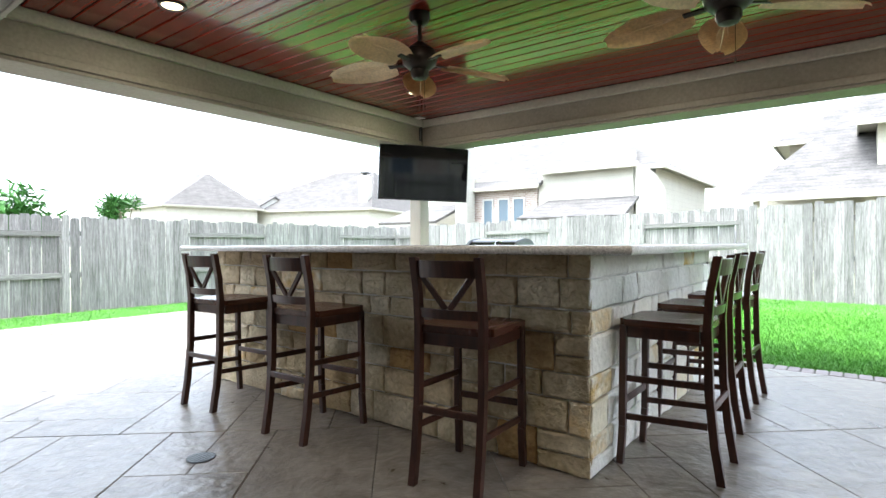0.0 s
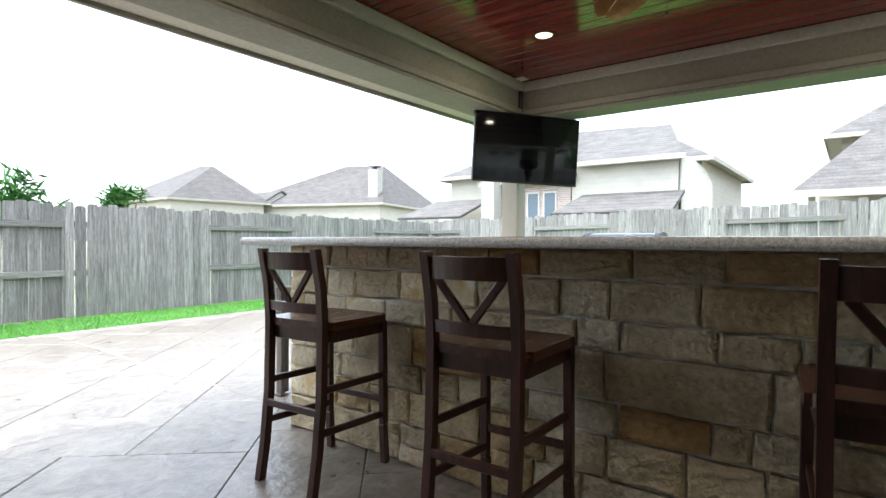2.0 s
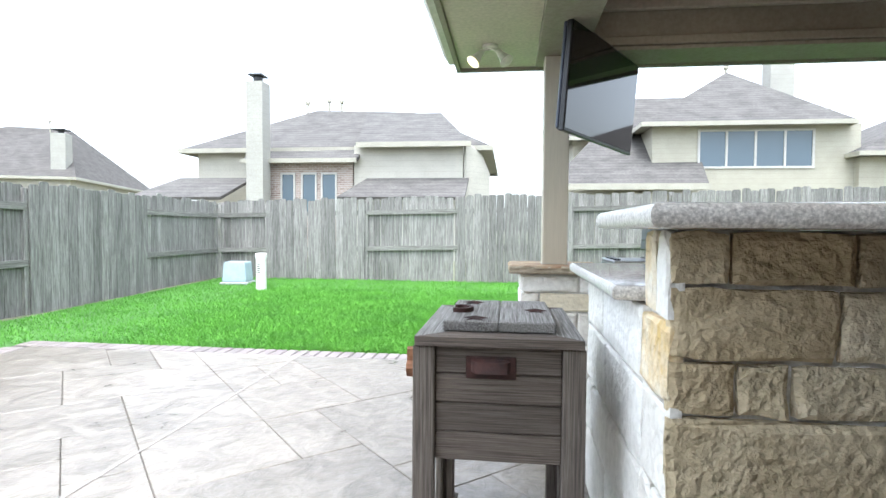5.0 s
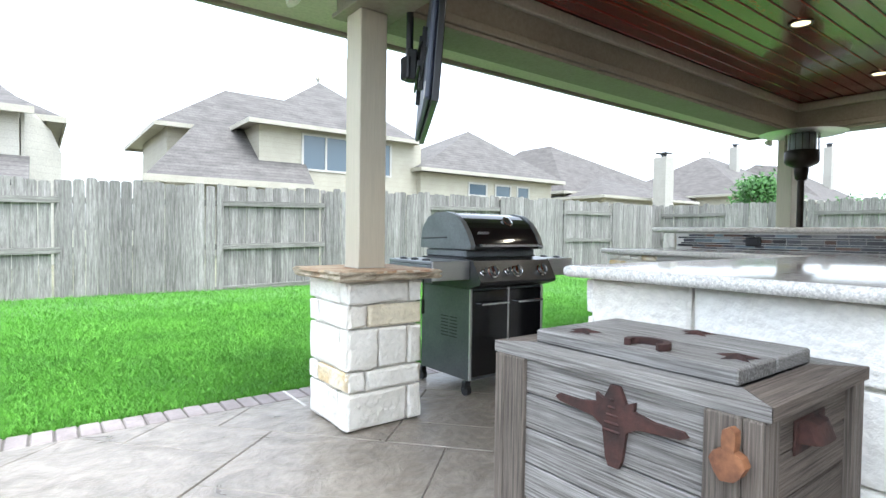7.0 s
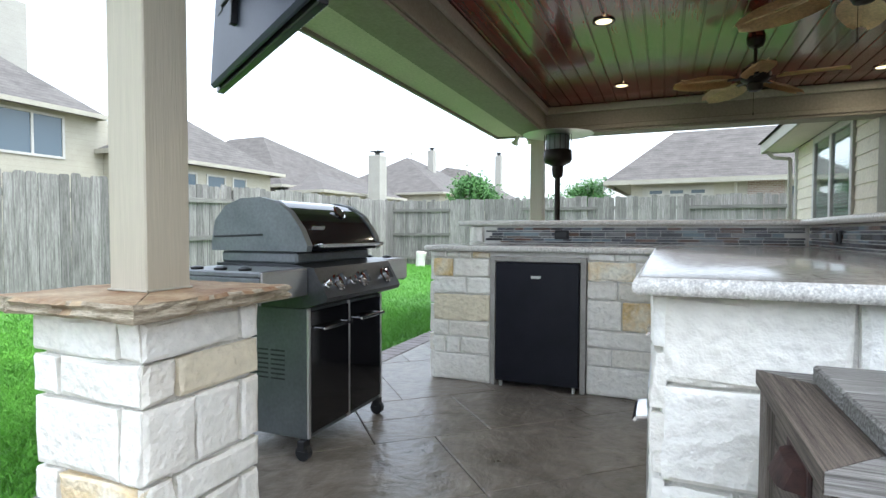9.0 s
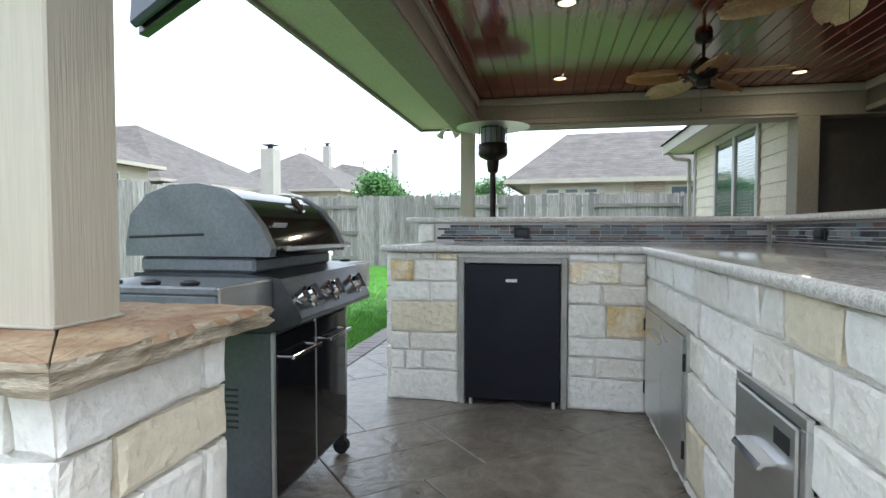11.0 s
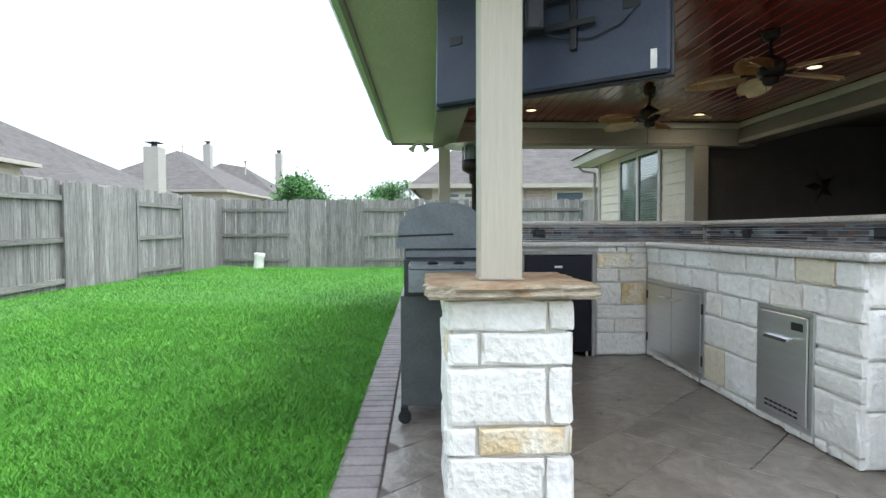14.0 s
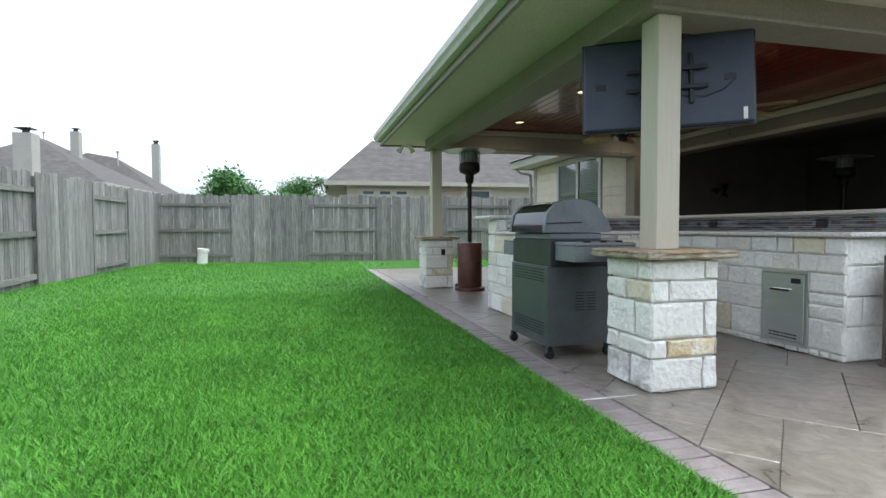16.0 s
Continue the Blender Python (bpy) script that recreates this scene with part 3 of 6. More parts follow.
def fence(name, ends, breaks, first_rails, out, zdrop=None, count_from=0):
    """A board fence from ends[0] to ends[1]; sections alternate between boards in front and rails in front. out: side that the yard is on."""
    p0, p1 = Vector((*ends[0], 0)), Vector((*ends[1], 0))
    run = (p1 - p0).normalized()
    side = Vector((-run.y, run.x, 0)) * out
    total = (p1 - p0).length
    th = tagged(thing(name, "weathered grey cedar board fence with alternating panels", "fence"), kind="structure")
    drop = zdrop or (lambda s: 0.0)
    ang = math.atan2(run.y, run.x)
    rails_in_front = first_rails
    cuts = [0] + breaks + [total]
    for a, b in zip(cuts, cuts[1:]):
        front = not rails_in_front
        s = a
        while s < b - 0.05:
            w = 0.137
            me = PICKETS[rnd.randrange(len(PICKETS))]
            ob = new("picket", me)
            ob.parent = th
            off = 0.048 if front else -0.022
            q = p0 + run * (s + w / 2) + side * (off + rnd.uniform(-0.003, 0.003))
            k = min(1.0, (b - s) / w)
            ob.matrix_basis = Matrix.Translation((q.x, q.y, 0.02 + drop(s) + rnd.uniform(-0.015, 0.015))) @ pose(0, 0, 0, 0, rnd.uniform(-0.4, 0.4), math.degrees(ang)) @ Matrix.Diagonal((k, 1, 1, 1))
            s += w + 0.007
        for z in (0.17, 0.86, 1.56):
            bm = B()
            box(bm, 0, -0.019, -0.045, b - a - 0.006, 0.019, 0.045, 0.003)
            r = part("rail", bm, M["fence_rail"], th)
            q = p0 + run * (a + 0.003) + side * 0.012
            slope = math.degrees(math.atan2(drop(b) - drop(a), b - a))
            r.matrix_basis = Matrix.Translation((q.x, q.y, z + drop(a))) @ pose(0, 0, 0, 0, -slope, math.degrees(ang))
        bm = B()
        box(bm, -0.045, -0.045, -0.1, 0.045, 0.045, 1.78, 0.004)
        pt = part("fence_post", bm, M["fence"], th)
        q = p0 + run * (a + (0.05 if a == 0 else 0)) + side * -0.02
        pt.matrix_basis = Matrix.Translation((q.x, q.y, drop(a))) @ pose(0, 0, 0, 0, 0, math.degrees(ang))
        rails_in_front = not rails_in_front
    return th


PICKETS = []
for k in range(6):
    bm = B()
    h = 1.83 + 0.02 * (k % 3 - 1)
    w, c = 0.069, 0.022 + 0.004 * (k % 2)
    extrude_profile(bm, [(-w, -0.18), (w, -0.18), (w, h - c), (w - c, h), (-w + c, h), (-w, h - c)], "y", -0.008, 0.008)
    PICKETS.append(mesh_of("picket", bm, M["fence"]))
fence("fence_back", ((-9.87, 11.82), (3.30, 11.82)), [1.06, 3.095, 4.92, 7.03, 8.85, 11.16], True, -1, lambda s: -0.215 + 0.0216 * s)
fence("fence_back", ((3.30, 11.82), (9.33, 11.46)), [2.1, 3.9], False, -1, lambda s: 0.07 + 0.005 * s)
fence("fence_east", ((9.33, 11.46), (9.33, -3.0)), [1.93, 3.98, 5.96, 8.1, 10.2, 12.3], True, -1, lambda s: 0.10)
fence("fence_west", ((-9.87, 11.82), (-9.87, -3.0)), [2.2, 4.37, 6.18, 8.30, 10.4, 12.5], True, 1, lambda s: -0.215)

# ---- stools ----
M["stool"] = material("cherry_stain", (0.030, 0.011, 0.008), (0.072, 0.025, 0.015), 5, 0.24, 0.36, 0.08, 50, stretch=(6, 6, 0.7), dist=0.002)
M["stool_seat"] = material("cherry_seat", (0.042, 0.015, 0.010), (0.098, 0.034, 0.020), 5, 0.20, 0.32, 0.08, 50, stretch=(6, 0.7, 6), dist=0.002)


def bar_stool():
    th = thing("bar_stool", "dark cherry-stained wooden bar stool with V-braced back", "bar stool", None, "stools at the bar")
    # seat, a little dished, with rounded corners
    bm = B()
    n = 8
    top = []
    for j in range(n + 1):
        row = []
        for i in range(n + 1):
            x, y = (i / n - 0.5) * 0.43, (j / n - 0.5) * 0.42
            r = max(0, 1 - (x / 0.19) ** 2) * max(0, 1 - (y / 0.19) ** 2)
            row.append(bm.verts.new((x, y + 0.01, 0.762 - 0.012 * r)))
        top.append(row)
    for j in range(n):
        for i in range(n):
            bm.faces.new((top[j][i], top[j][i + 1], top[j + 1][i + 1], top[j + 1][i]))
    r = bmesh.ops.extrude_face_region(bm, geom=list(bm.faces))
    for g in r["geom"]:
        if isinstance(g, bmesh.types.BMVert):
            g.co.z = 0.727
    corner = [e for e in bm.edges if abs(e.verts[0].co.z - e.verts[1].co.z) > 0.02]
    bmesh.ops.bevel(bm, geom=[e for e in corner if abs(abs(e.verts[0].co.x) - 0.215) < 0.001 and abs(abs(e.verts[0].co.y - 0.01) - 0.21) < 0.001], offset=0.03, segments=3, affect="EDGES")
    part("seat", bm, M["stool_seat"], th, "", True)
    for x in (-0.178, 0.178):
        bm = B()
        box(bm, x - 0.011, -0.165, 0.665, x + 0.011, 0.195, 0.727, 0.002)
        part("apron", bm, M["stool"], th)
    for y in (-0.178, 0.198):
        bm = B()
        box(bm, -0.17, y - 0.011, 0.665, 0.17, y + 0.011, 0.727, 0.002)
        part("apron", bm, M["stool"], th)
    for x in (-0.19, 0.19):
        bm = B()
        p = [(0.20, 0.727), (0.205, 0.20), (0.218, 0.0)]
        for (ya, za), (yb, zb) in zip(p, p[1:]):
            bar_between(bm, (x, yb, zb), (x * 0.985, ya, za), 0.035, 0.035, (0, 1, 0))
        part("leg", bm, M["stool"], th)
        # back leg runs on into the upright of the back
        bm = B()
        p = [(-0.262, 0.0), (-0.232, 0.18), (-0.208, 0.42), (-0.20, 0.76), (-0.212, 0.92), (-0.245, 1.09)]
        pts = [(y - 0.018, z) for y, z in p] + [(y + 0.02, z) for y, z in reversed(p)]
        extrude_profile(bm, pts, "x", x * 0.92 - 0.017, x * 0.92 + 0.017)
        part("leg", bm, M["stool"], th)
    # side, front and back rungs
    for x in (-0.182, 0.182):
        for za, zb in ((0.27, 0.25), (0.46, 0.45)):
            bm = B()
            bar_between(bm, (x, -0.20, za), (x, 0.195, zb), 0.018, 0.032)
            part("rung", bm, M["stool"], th)
    for y, z in ((-0.222, 0.36), (0.20, 0.33)):
        bm = B()
        bar_between(bm, (-0.17, y, z), (0.17, y, z), 0.018, 0.034)
        part("rung", bm, M["stool"], th)

    def curved_rail(z0, z1, y0, bow):
        bm = B()
        n = 8
        cols = []
        for i in range(n + 1):
            x = -0.158 + 0.316 * i / n
            y = y0 - bow * (1 - (x / 0.158) ** 2)
            lean = -0.14 * (z1 - z0)
            cols.append([bm.verts.new(c) for c in ((x, y - 0.010, z0), (x, y + 0.010, z0), (x, y + 0.010 + lean, z1), (x, y - 0.010 + lean, z1))])
        for a, b in zip(cols, cols[1:]):
            for k in range(4):
                bm.faces.new((a[k], a[(k + 1) % 4], b[(k + 1) % 4], b[k]))
        bm.faces.new(cols[0])
        bm.faces.new(cols[-1][::-1])
        return bm
    part("top_rail", curved_rail(0.995, 1.075, -0.225, 0.03), M["stool"], th)
    part("lower_rail", curved_rail(0.80, 0.845, -0.203, 0.02), M["stool"], th)
    for s in (-1, 1):
        bm = B()
        bar_between(bm, (s * 0.010, -0.222, 0.845), (s * 0.135, -0.232, 1.0), 0.028, 0.018, (0, 1, 0))
        part("brace", bm, M["stool"], th)
    return th


stool = bar_stool()
places = [(-2.995, 2.445, 4), (-1.992, 2.435, 2), (-0.834, 2.455, 6), (-0.06, 3.22, 90), (-0.11, 4.06, 91), (-0.11, 4.82, 88)]
stool.matrix_world = pose(places[0][0], places[0][1], 0, 0, 0, places[0][2])
for x, y, a in places[1:]:
    copy_thing(stool, pose(x, y, 0, 0, 0, a))

# ---- ceiling fans ----
M["bronze"] = material("oil_rubbed_bronze", (0.012, 0.009, 0.008), (0.03, 0.022, 0.018), 8, 0.35, 0.5, 0.05, 60, metal=0.6)
M["palm"] = material("woven_palm_blade", (0.62, 0.49, 0.30), (0.80, 0.66, 0.44), 6, 0.7, 0.8, 0.5, 60, dist=0.004, grit=0.2)


def ceiling_fan():
    th = thing("ceiling_fan", "dark bronze ceiling fan with five tan palm-leaf blades", "ceiling fan", None, "ceiling fans")
    bm = B()
    lathe(bm, [(0.02, -0.075), (0.055, -0.06), (0.068, -0.03), (0.07, 0.0)], 20)
    part("canopy", bm, M["bronze"], th, "", True)
    bm = B()
    rod(bm, (0, 0, -0.20), (0, 0, -0.06), 0.014)
    part("downrod", bm, M["bronze"], th, "", True)
    bm = B()
    lathe(bm, [(0.03, -0.37), (0.075, -0.36), (0.11, -0.33), (0.118, -0.29), (0.105, -0.245), (0.06, -0.215), (0.03, -0.19)], 24)
    part("motor", bm, M["bronze"], th, "", True)
    bm = B()
    lathe(bm, [(0.01, -0.435), (0.045, -0.425), (0.06, -0.40), (0.06, -0.37)], 20)
    part("switch_housing", bm, M["bronze"], th, "", True)
    for k in range(5):
        bm = B()
        n, mcols = 12, 6
        grid = []
        for i in range(n + 1):
            t = i / n
            half = 0.125 * math.sin(math.pi * (0.12 + 0.85 * t)) ** 0.55
            half = max(half, 0.012)
            row = []
            for j in range(mcols + 1):
                c = j / mcols * 2 - 1
                ripple = 0.0035 * (1 if j % 2 else -1)
                row.append(bm.verts.new((0.17 + 0.47 * t, c * half, -0.018 * c * c + ripple - 0.03 * t * t)))
            grid.append(row)
        for a, b in zip(grid, grid[1:]):
            for j in range(mcols):
                bm.faces.new((a[j], a[j + 1], b[j + 1], b[j]))
        bmesh.ops.solidify(bm, geom=list(bm.faces), thickness=0.006)
        bl = part("blade", bm, M["palm"], th, "tan pleated palm-leaf blade", True)
        bl.matrix_basis = pose(0, 0, -0.325, 0, 0, 72 * k + 20) @ pose(0, 0, 0, 14, 0, 0)
        bm = B()
        bar_between(bm, (0.09, 0, 0), (0.215, 0, -0.006), 0.035, 0.012)
        br = part("bracket", bm, M["bronze"], bl)
        # stiff ribs fanning over the blade
        for c in (-0.5, 0.0, 0.5):
            bm = B()
            bar_between(bm, (0.20, 0, 0.006), (0.60, c * 0.11, -0.022), 0.006, 0.006)
            part("rib", bm, M["palm"], bl)
    bm = B()
    rod(bm, (0.03, 0.0, -0.60), (0.03, 0.0, -0.42), 0.0018, None, 6)
    rod(bm, (0.03, 0.0, -0.62), (0.03, 0.0, -0.60), 0.006, None, 8)
    part("pull_chain", bm, M["bronze"], th)
    return th


fan = ceiling_fan()
fan.matrix_world = pose(-1.57, 2.95, CEIL - 0.001, 0, 0, 37)
copy_thing(fan, pose(0.20, 3.20, CEIL - 0.001, 0, 0, 11))

# ---- recessed lights ----


def can_light():
    th = thing("recessed_light", "lit round recessed ceiling light with bronze rim", "ceiling light", None, "recessed ceiling lights")
    bm = B()
    n = 24
    for r0, z0, r1, z1 in ((0.062, -0.001, 0.085, -0.001), (0.085, -0.001, 0.082, -0.009), (0.082, -0.009, 0.066, -0.009), (0.066, -0.009, 0.062, -0.001)):
        a = [bm.verts.new((r0 * math.cos(2 * math.pi * i / n), r0 * math.sin(2 * math.pi * i / n), z0)) for i in range(n)]
        b = [bm.verts.new((r1 * math.cos(2 * math.pi * i / n), r1 * math.sin(2 * math.pi * i / n), z1)) for i in range(n)]
        for i in range(n):
            bm.faces.new((a[i], a[(i + 1) % n], b[(i + 1) % n], b[i]))
    part("rim", bm, M["bronze"], th, "dark bronze rim", True)
    bm = B()
    lathe(bm, [(0.061, -0.006), (0.061, -0.002)], 24)
    part("lens", bm, M["lamp"], th, "glowing warm lens")
    return th


can = can_light()
can.matrix_world = pose(*SPOTS[0], CEIL)
for p in SPOTS[1:]:
    copy_thing(can, pose(*p, CEIL))

# ---- television on its ceiling pole ----
tv = thing("television", "large flat black television with slim frame on ceiling mount", "television")
c0, c1 = Vector((-3.738, 4.760, 0)), Vector((-3.148, 5.724, 0))
ang = math.degrees(math.atan2(c1.y - c0.y, c1.x - c0.x))
mid = (c0 + c1) / 2
tv.matrix_world = pose(mid.x, mid.y, 1.672, 0, 0, ang) @ pose(0, 0, 0, 4, 1.0, 0)
bm = B()
box(bm, -0.560, -0.045, 0.0, 0.560, -0.012, 0.650, 0.004)
part("cabinet", bm, plain("tv_case", (0.01, 0.01, 0.012), 0.35), tv)
bm = B()
box(bm, -0.548, -0.0475, 0.018, 0.548, -0.0455, 0.638)
part("screen", bm, plain("tv_glass", (0.004, 0.004, 0.006), 0.04), tv, "glossy black screen")
M["tvback"] = material("tv_back", (0.030, 0.038, 0.066), (0.042, 0.051, 0.080), 5, 0.42, 0.5, 0.05, 90)
bm = B()
box(bm, -0.548, -0.012, 0.012, 0.548, 0.02, 0.64, 0.012)
part("back_cover", bm, M["tvback"], tv, "blue-grey ridged plastic back")
for x in (-0.40, 0.43):
    bm = B()
    box(bm, x - 0.035, 0.0202, 0.30, x + 0.035, 0.024, 0.345, 0.002)
    part("socket_recess", bm, M["black"], tv)
bm = B()
box(bm, -0.50, 0.0202, 0.03, -0.475, 0.023, 0.11)
part("sticker", bm, M["white"], tv, "white paper sticker")
for x in (-0.16, 0.16):
    bm = B()
    box(bm, x - 0.014, 0.0202, 0.16, x + 0.014, 0.045, 0.50, 0.003)
    part("mount_bracket", bm, M["black"], tv)
for z in (0.27, 0.40):
    bm = B()
    box(bm, -0.26, 0.0455, z - 0.015, 0.26, 0.060, z + 0.015, 0.003)
    part("mount_rail", bm, M["black"], tv)
bm = B()
pts = [(-0.42, 0.024, 0.30), (-0.36, 0.03, 0.24), (-0.24, 0.035, 0.20), (-0.10, 0.04, 0.22), (0.0, 0.06, 0.27)]
for a, b in zip(pts, pts[1:]):
    rod(bm, a, b, 0.004, None, 6)
part("cable", bm, M["black"], tv)
bm = B()
box(bm, -0.045, 0.0605, 0.25, 0.045, 0.12, 0.42, 0.006)
part("swivel", bm, M["black"], tv)
pole = thing("tv_pole", "black steel ceiling pole carrying the television", "tv mount")
bm = B()
rod(bm, (-3.505, 5.285, 1.98), (-3.505, 5.285, 2.655), 0.021, None, 16)
part("tube", bm, M["black"], pole, "", True)
bm = B()
box(bm, -3.48, 5.13, 2.654, -3.39, 5.24, 2.659)
part("ceiling_plate", bm, M["white"], pole, "small pale ceiling plate")
bm = B()
box(bm, -3.545, 5.245, 1.93, -3.465, 5.325, 2.06, 0.008)
part("clamp", bm, M["black"], pole)

# ---- flood lights under the eaves ----
def flood(x, y, a):
    th = thing("flood_light", "twin-head white security floodlight, one bulb lit", "flood light", pose(x, y, SOFFIT, 0, 0, a), "eave flood lights")
    bm = B()
    lathe(bm, [(0.055, -0.022), (0.06, -0.012), (0.06, -0.001)], 20)
    part("base", bm, M["white"], th, "", True)
    for s, lit in ((-1, True), (1, False)):
        bm = B()
        rod(bm, (0, 0, -0.015), (s * 0.075, 0.0, -0.06), 0.011, None, 10)
        part("arm", bm, M["white"], th, "", True)
        m = Matrix.Translation((s * 0.075, 0, -0.06)) @ Vector((s * 0.55, -0.35, -0.75)).to_track_quat("Z", "Y").to_matrix().to_4x4()
        bm = B()
        lathe(bm, [(0.022, -0.03), (0.026, 0.0), (0.036, 0.05), (0.058, 0.095)], 20, m)
        h = part("lamp_head", bm, M["white"], th, "", True)
        bm = B()
        lathe(bm, [(0.052, 0.0955), (0.04, 0.105), (0.015, 0.11)], 20, m)
        part("bulb", bm, M["lamp"] if lit else M["white"], h, "lit bulb" if lit else "", True)


flood(-4.16, 5.70, 0)
flood(3.0 - 0.12, 5.85, 90)

# ---- gas grill ----
M["grill_grey"] = material("grey_enamel", (0.088, 0.098, 0.100), (0.115, 0.126, 0.128), 6, 0.30, 0.40, 0.05, 60, metal=0.3)
M["panel_grey"] = material("dark_grey_metal", (0.055, 0.058, 0.062), (0.08, 0.083, 0.088), 6, 0.26, 0.34, 0.05, 70, metal=0.6)
M["enamel"] = plain("black_enamel", (0.008, 0.008, 0.009), 0.08)
M["steel"] = material("brushed_steel", (0.64, 0.64, 0.635), (0.70, 0.70, 0.69), 3, 0.30, 0.40, 0.04, 140, metal=1.0, stretch=(0.6, 8, 12), dist=0.001)
M["chrome"] = plain("chrome", (0.75, 0.75, 0.76), 0.12, 1.0)
M["cast"] = material("cast_aluminium", (0.15, 0.165, 0.172), (0.195, 0.21, 0.218), 8, 0.42, 0.52, 0.1, 80, metal=0.4)
M["shelf_grey"] = material("grey_shelf_paint", (0.20, 0.216, 0.228), (0.245, 0.262, 0.272), 6, 0.28, 0.38, 0.05, 60, metal=0.3)
grill = thing("gas_grill", "black and grey three-burner gas grill on casters", "gas grill", pose(-2.62, 5.637, 0, 0, 0, 0.5))
bm = B()
box(bm, -0.345, -0.262, 0.095, 0.345, 0.27, 0.70, 0.004)
body = part("cabinet", bm, M["grill_grey"], grill)
for x0, x1 in ((-0.325, -0.008), (0.008, 0.325)):
    bm = B()
    box(bm, x0, -0.276, 0.12, x1, -0.264, 0.685, 0.003)
    d = part("door", bm, M["enamel"], grill, "glossy black door")
    bm = B()
    bar_between(bm, (x0 + 0.05, -0.31, 0.60), (x1 - 0.02, -0.31, 0.60), 0.012, 0.016)
    for x in (x0 + 0.06, x1 - 0.03):
        rod(bm, (x, -0.276, 0.60), (x, -0.31, 0.60), 0.006, None, 8)
    part("handle", bm, M["chrome"], d, "chrome handle")
for x in (-0.337, 0.0, 0.337):
    bm = B()
    box(bm, x - 0.010, -0.274, 0.10, x + 0.010, -0.2635, 0.70, 0.002)
    part("trim_strip", bm, M["steel"], grill, "brushed steel strip")
bm = B()
extrude_profile(bm, [(-0.262, 0.702), (-0.375, 0.735), (-0.385, 0.755), (-0.31, 0.885), (-0.18, 0.90), (0.25, 0.90), (0.25, 0.702)], "x", -0.358, 0.358)
panel = part("control_panel", bm, M["panel_grey"], grill, "dark grey metal sloped control panel")
for x, r in ((-0.225, 0.034), (-0.315, 0.018), (-0.10, 0.018), (-0.01, 0.034), (0.235, 0.034)):
    m = Matrix.Translation((x, -0.352, 0.812)) @ pose(0, 0, 0, 60, 0, 0)
    bm = B()
    lathe(bm, [(r * 1.25, 0.0), (r * 1.25, 0.006), (r, 0.010), (r * 0.92, 0.032), (r * 0.6, 0.036)], 18, m)
    k = part("knob", bm, M["chrome"], grill, "chrome and black burner knob", True)
    bm = B()
    box(bm, -r * 0.16, -r * 0.95, 0.033, r * 0.16, r * 0.95, 0.046, 0.003, m)
    part("grip", bm, M["black"], k, "black grip bar")
bm = B()
box(bm, -0.33, -0.20, 0.90, 0.33, 0.25, 0.955, 0.01)
part("firebox", bm, M["cast"], grill, "dark cast firebox")
prof = [(-0.255, 0.958), (-0.262, 0.985), (-0.225, 1.06), (-0.165, 1.135), (-0.09, 1.185), (0.0, 1.205), (0.11, 1.20), (0.20, 1.17), (0.265, 1.10), (0.285, 1.0), (0.285, 0.958)]
bm = B()
extrude_profile(bm, prof, "x", -0.305, 0.305)
part("lid", bm, M["enamel"], grill, "glossy black enamel lid", True)
for s in (-1, 1):
    bm = B()
    grown = [(0.01 + (y - 0.01) * 1.03, 0.95 + (z - 0.95) * 1.03) for y, z in prof]
    extrude_profile(bm, grown, "x", s * 0.305, s * 0.345)
    e = part("lid_end", bm, M["cast"], grill, "grey cast aluminium lid end", True)
    bm = B()
    bar_between(bm, (s * 0.346, -0.02, 1.035), (s * 0.346, 0.28, 1.025), 0.006, 0.010)
    part("ridge", bm, M["black"], e)
bm = B()
bar_between(bm, (-0.29, -0.305, 0.985), (0.29, -0.305, 0.985), 0.024, 0.02)
for x in (-0.27, 0.27):
    bar_between(bm, (x, -0.25, 0.985), (x, -0.305, 0.985), 0.014, 0.014)
part("lid_handle", bm, M["chrome"], grill, "chrome lid handle")
m = Matrix.Translation((0.09, -0.152, 1.150)) @ pose(0, 0, 0, 52, 0, 0)
bm = B()
lathe(bm, [(0.040, 0.0), (0.042, 0.008), (0.034, 0.012), (0.032, 0.008)], 24, m)
part("thermometer", bm, M["chrome"], grill, "round chrome thermometer", True)
bm = B()
lathe(bm, [(0.030, 0.008), (0.030, 0.0095)], 24, m)
part("dial", bm, M["black"], grill, "black thermometer dial")
m = Matrix.Translation((-0.20, -0.222, 1.065)) @ pose(0, 0, 0, 30, 0, 0)
bm = B()
box(bm, -0.05, -0.006, -0.012, 0.05, -0.001, 0.014, 0.002, m)
part("badge", bm, M["steel"], grill, "small metal badge")
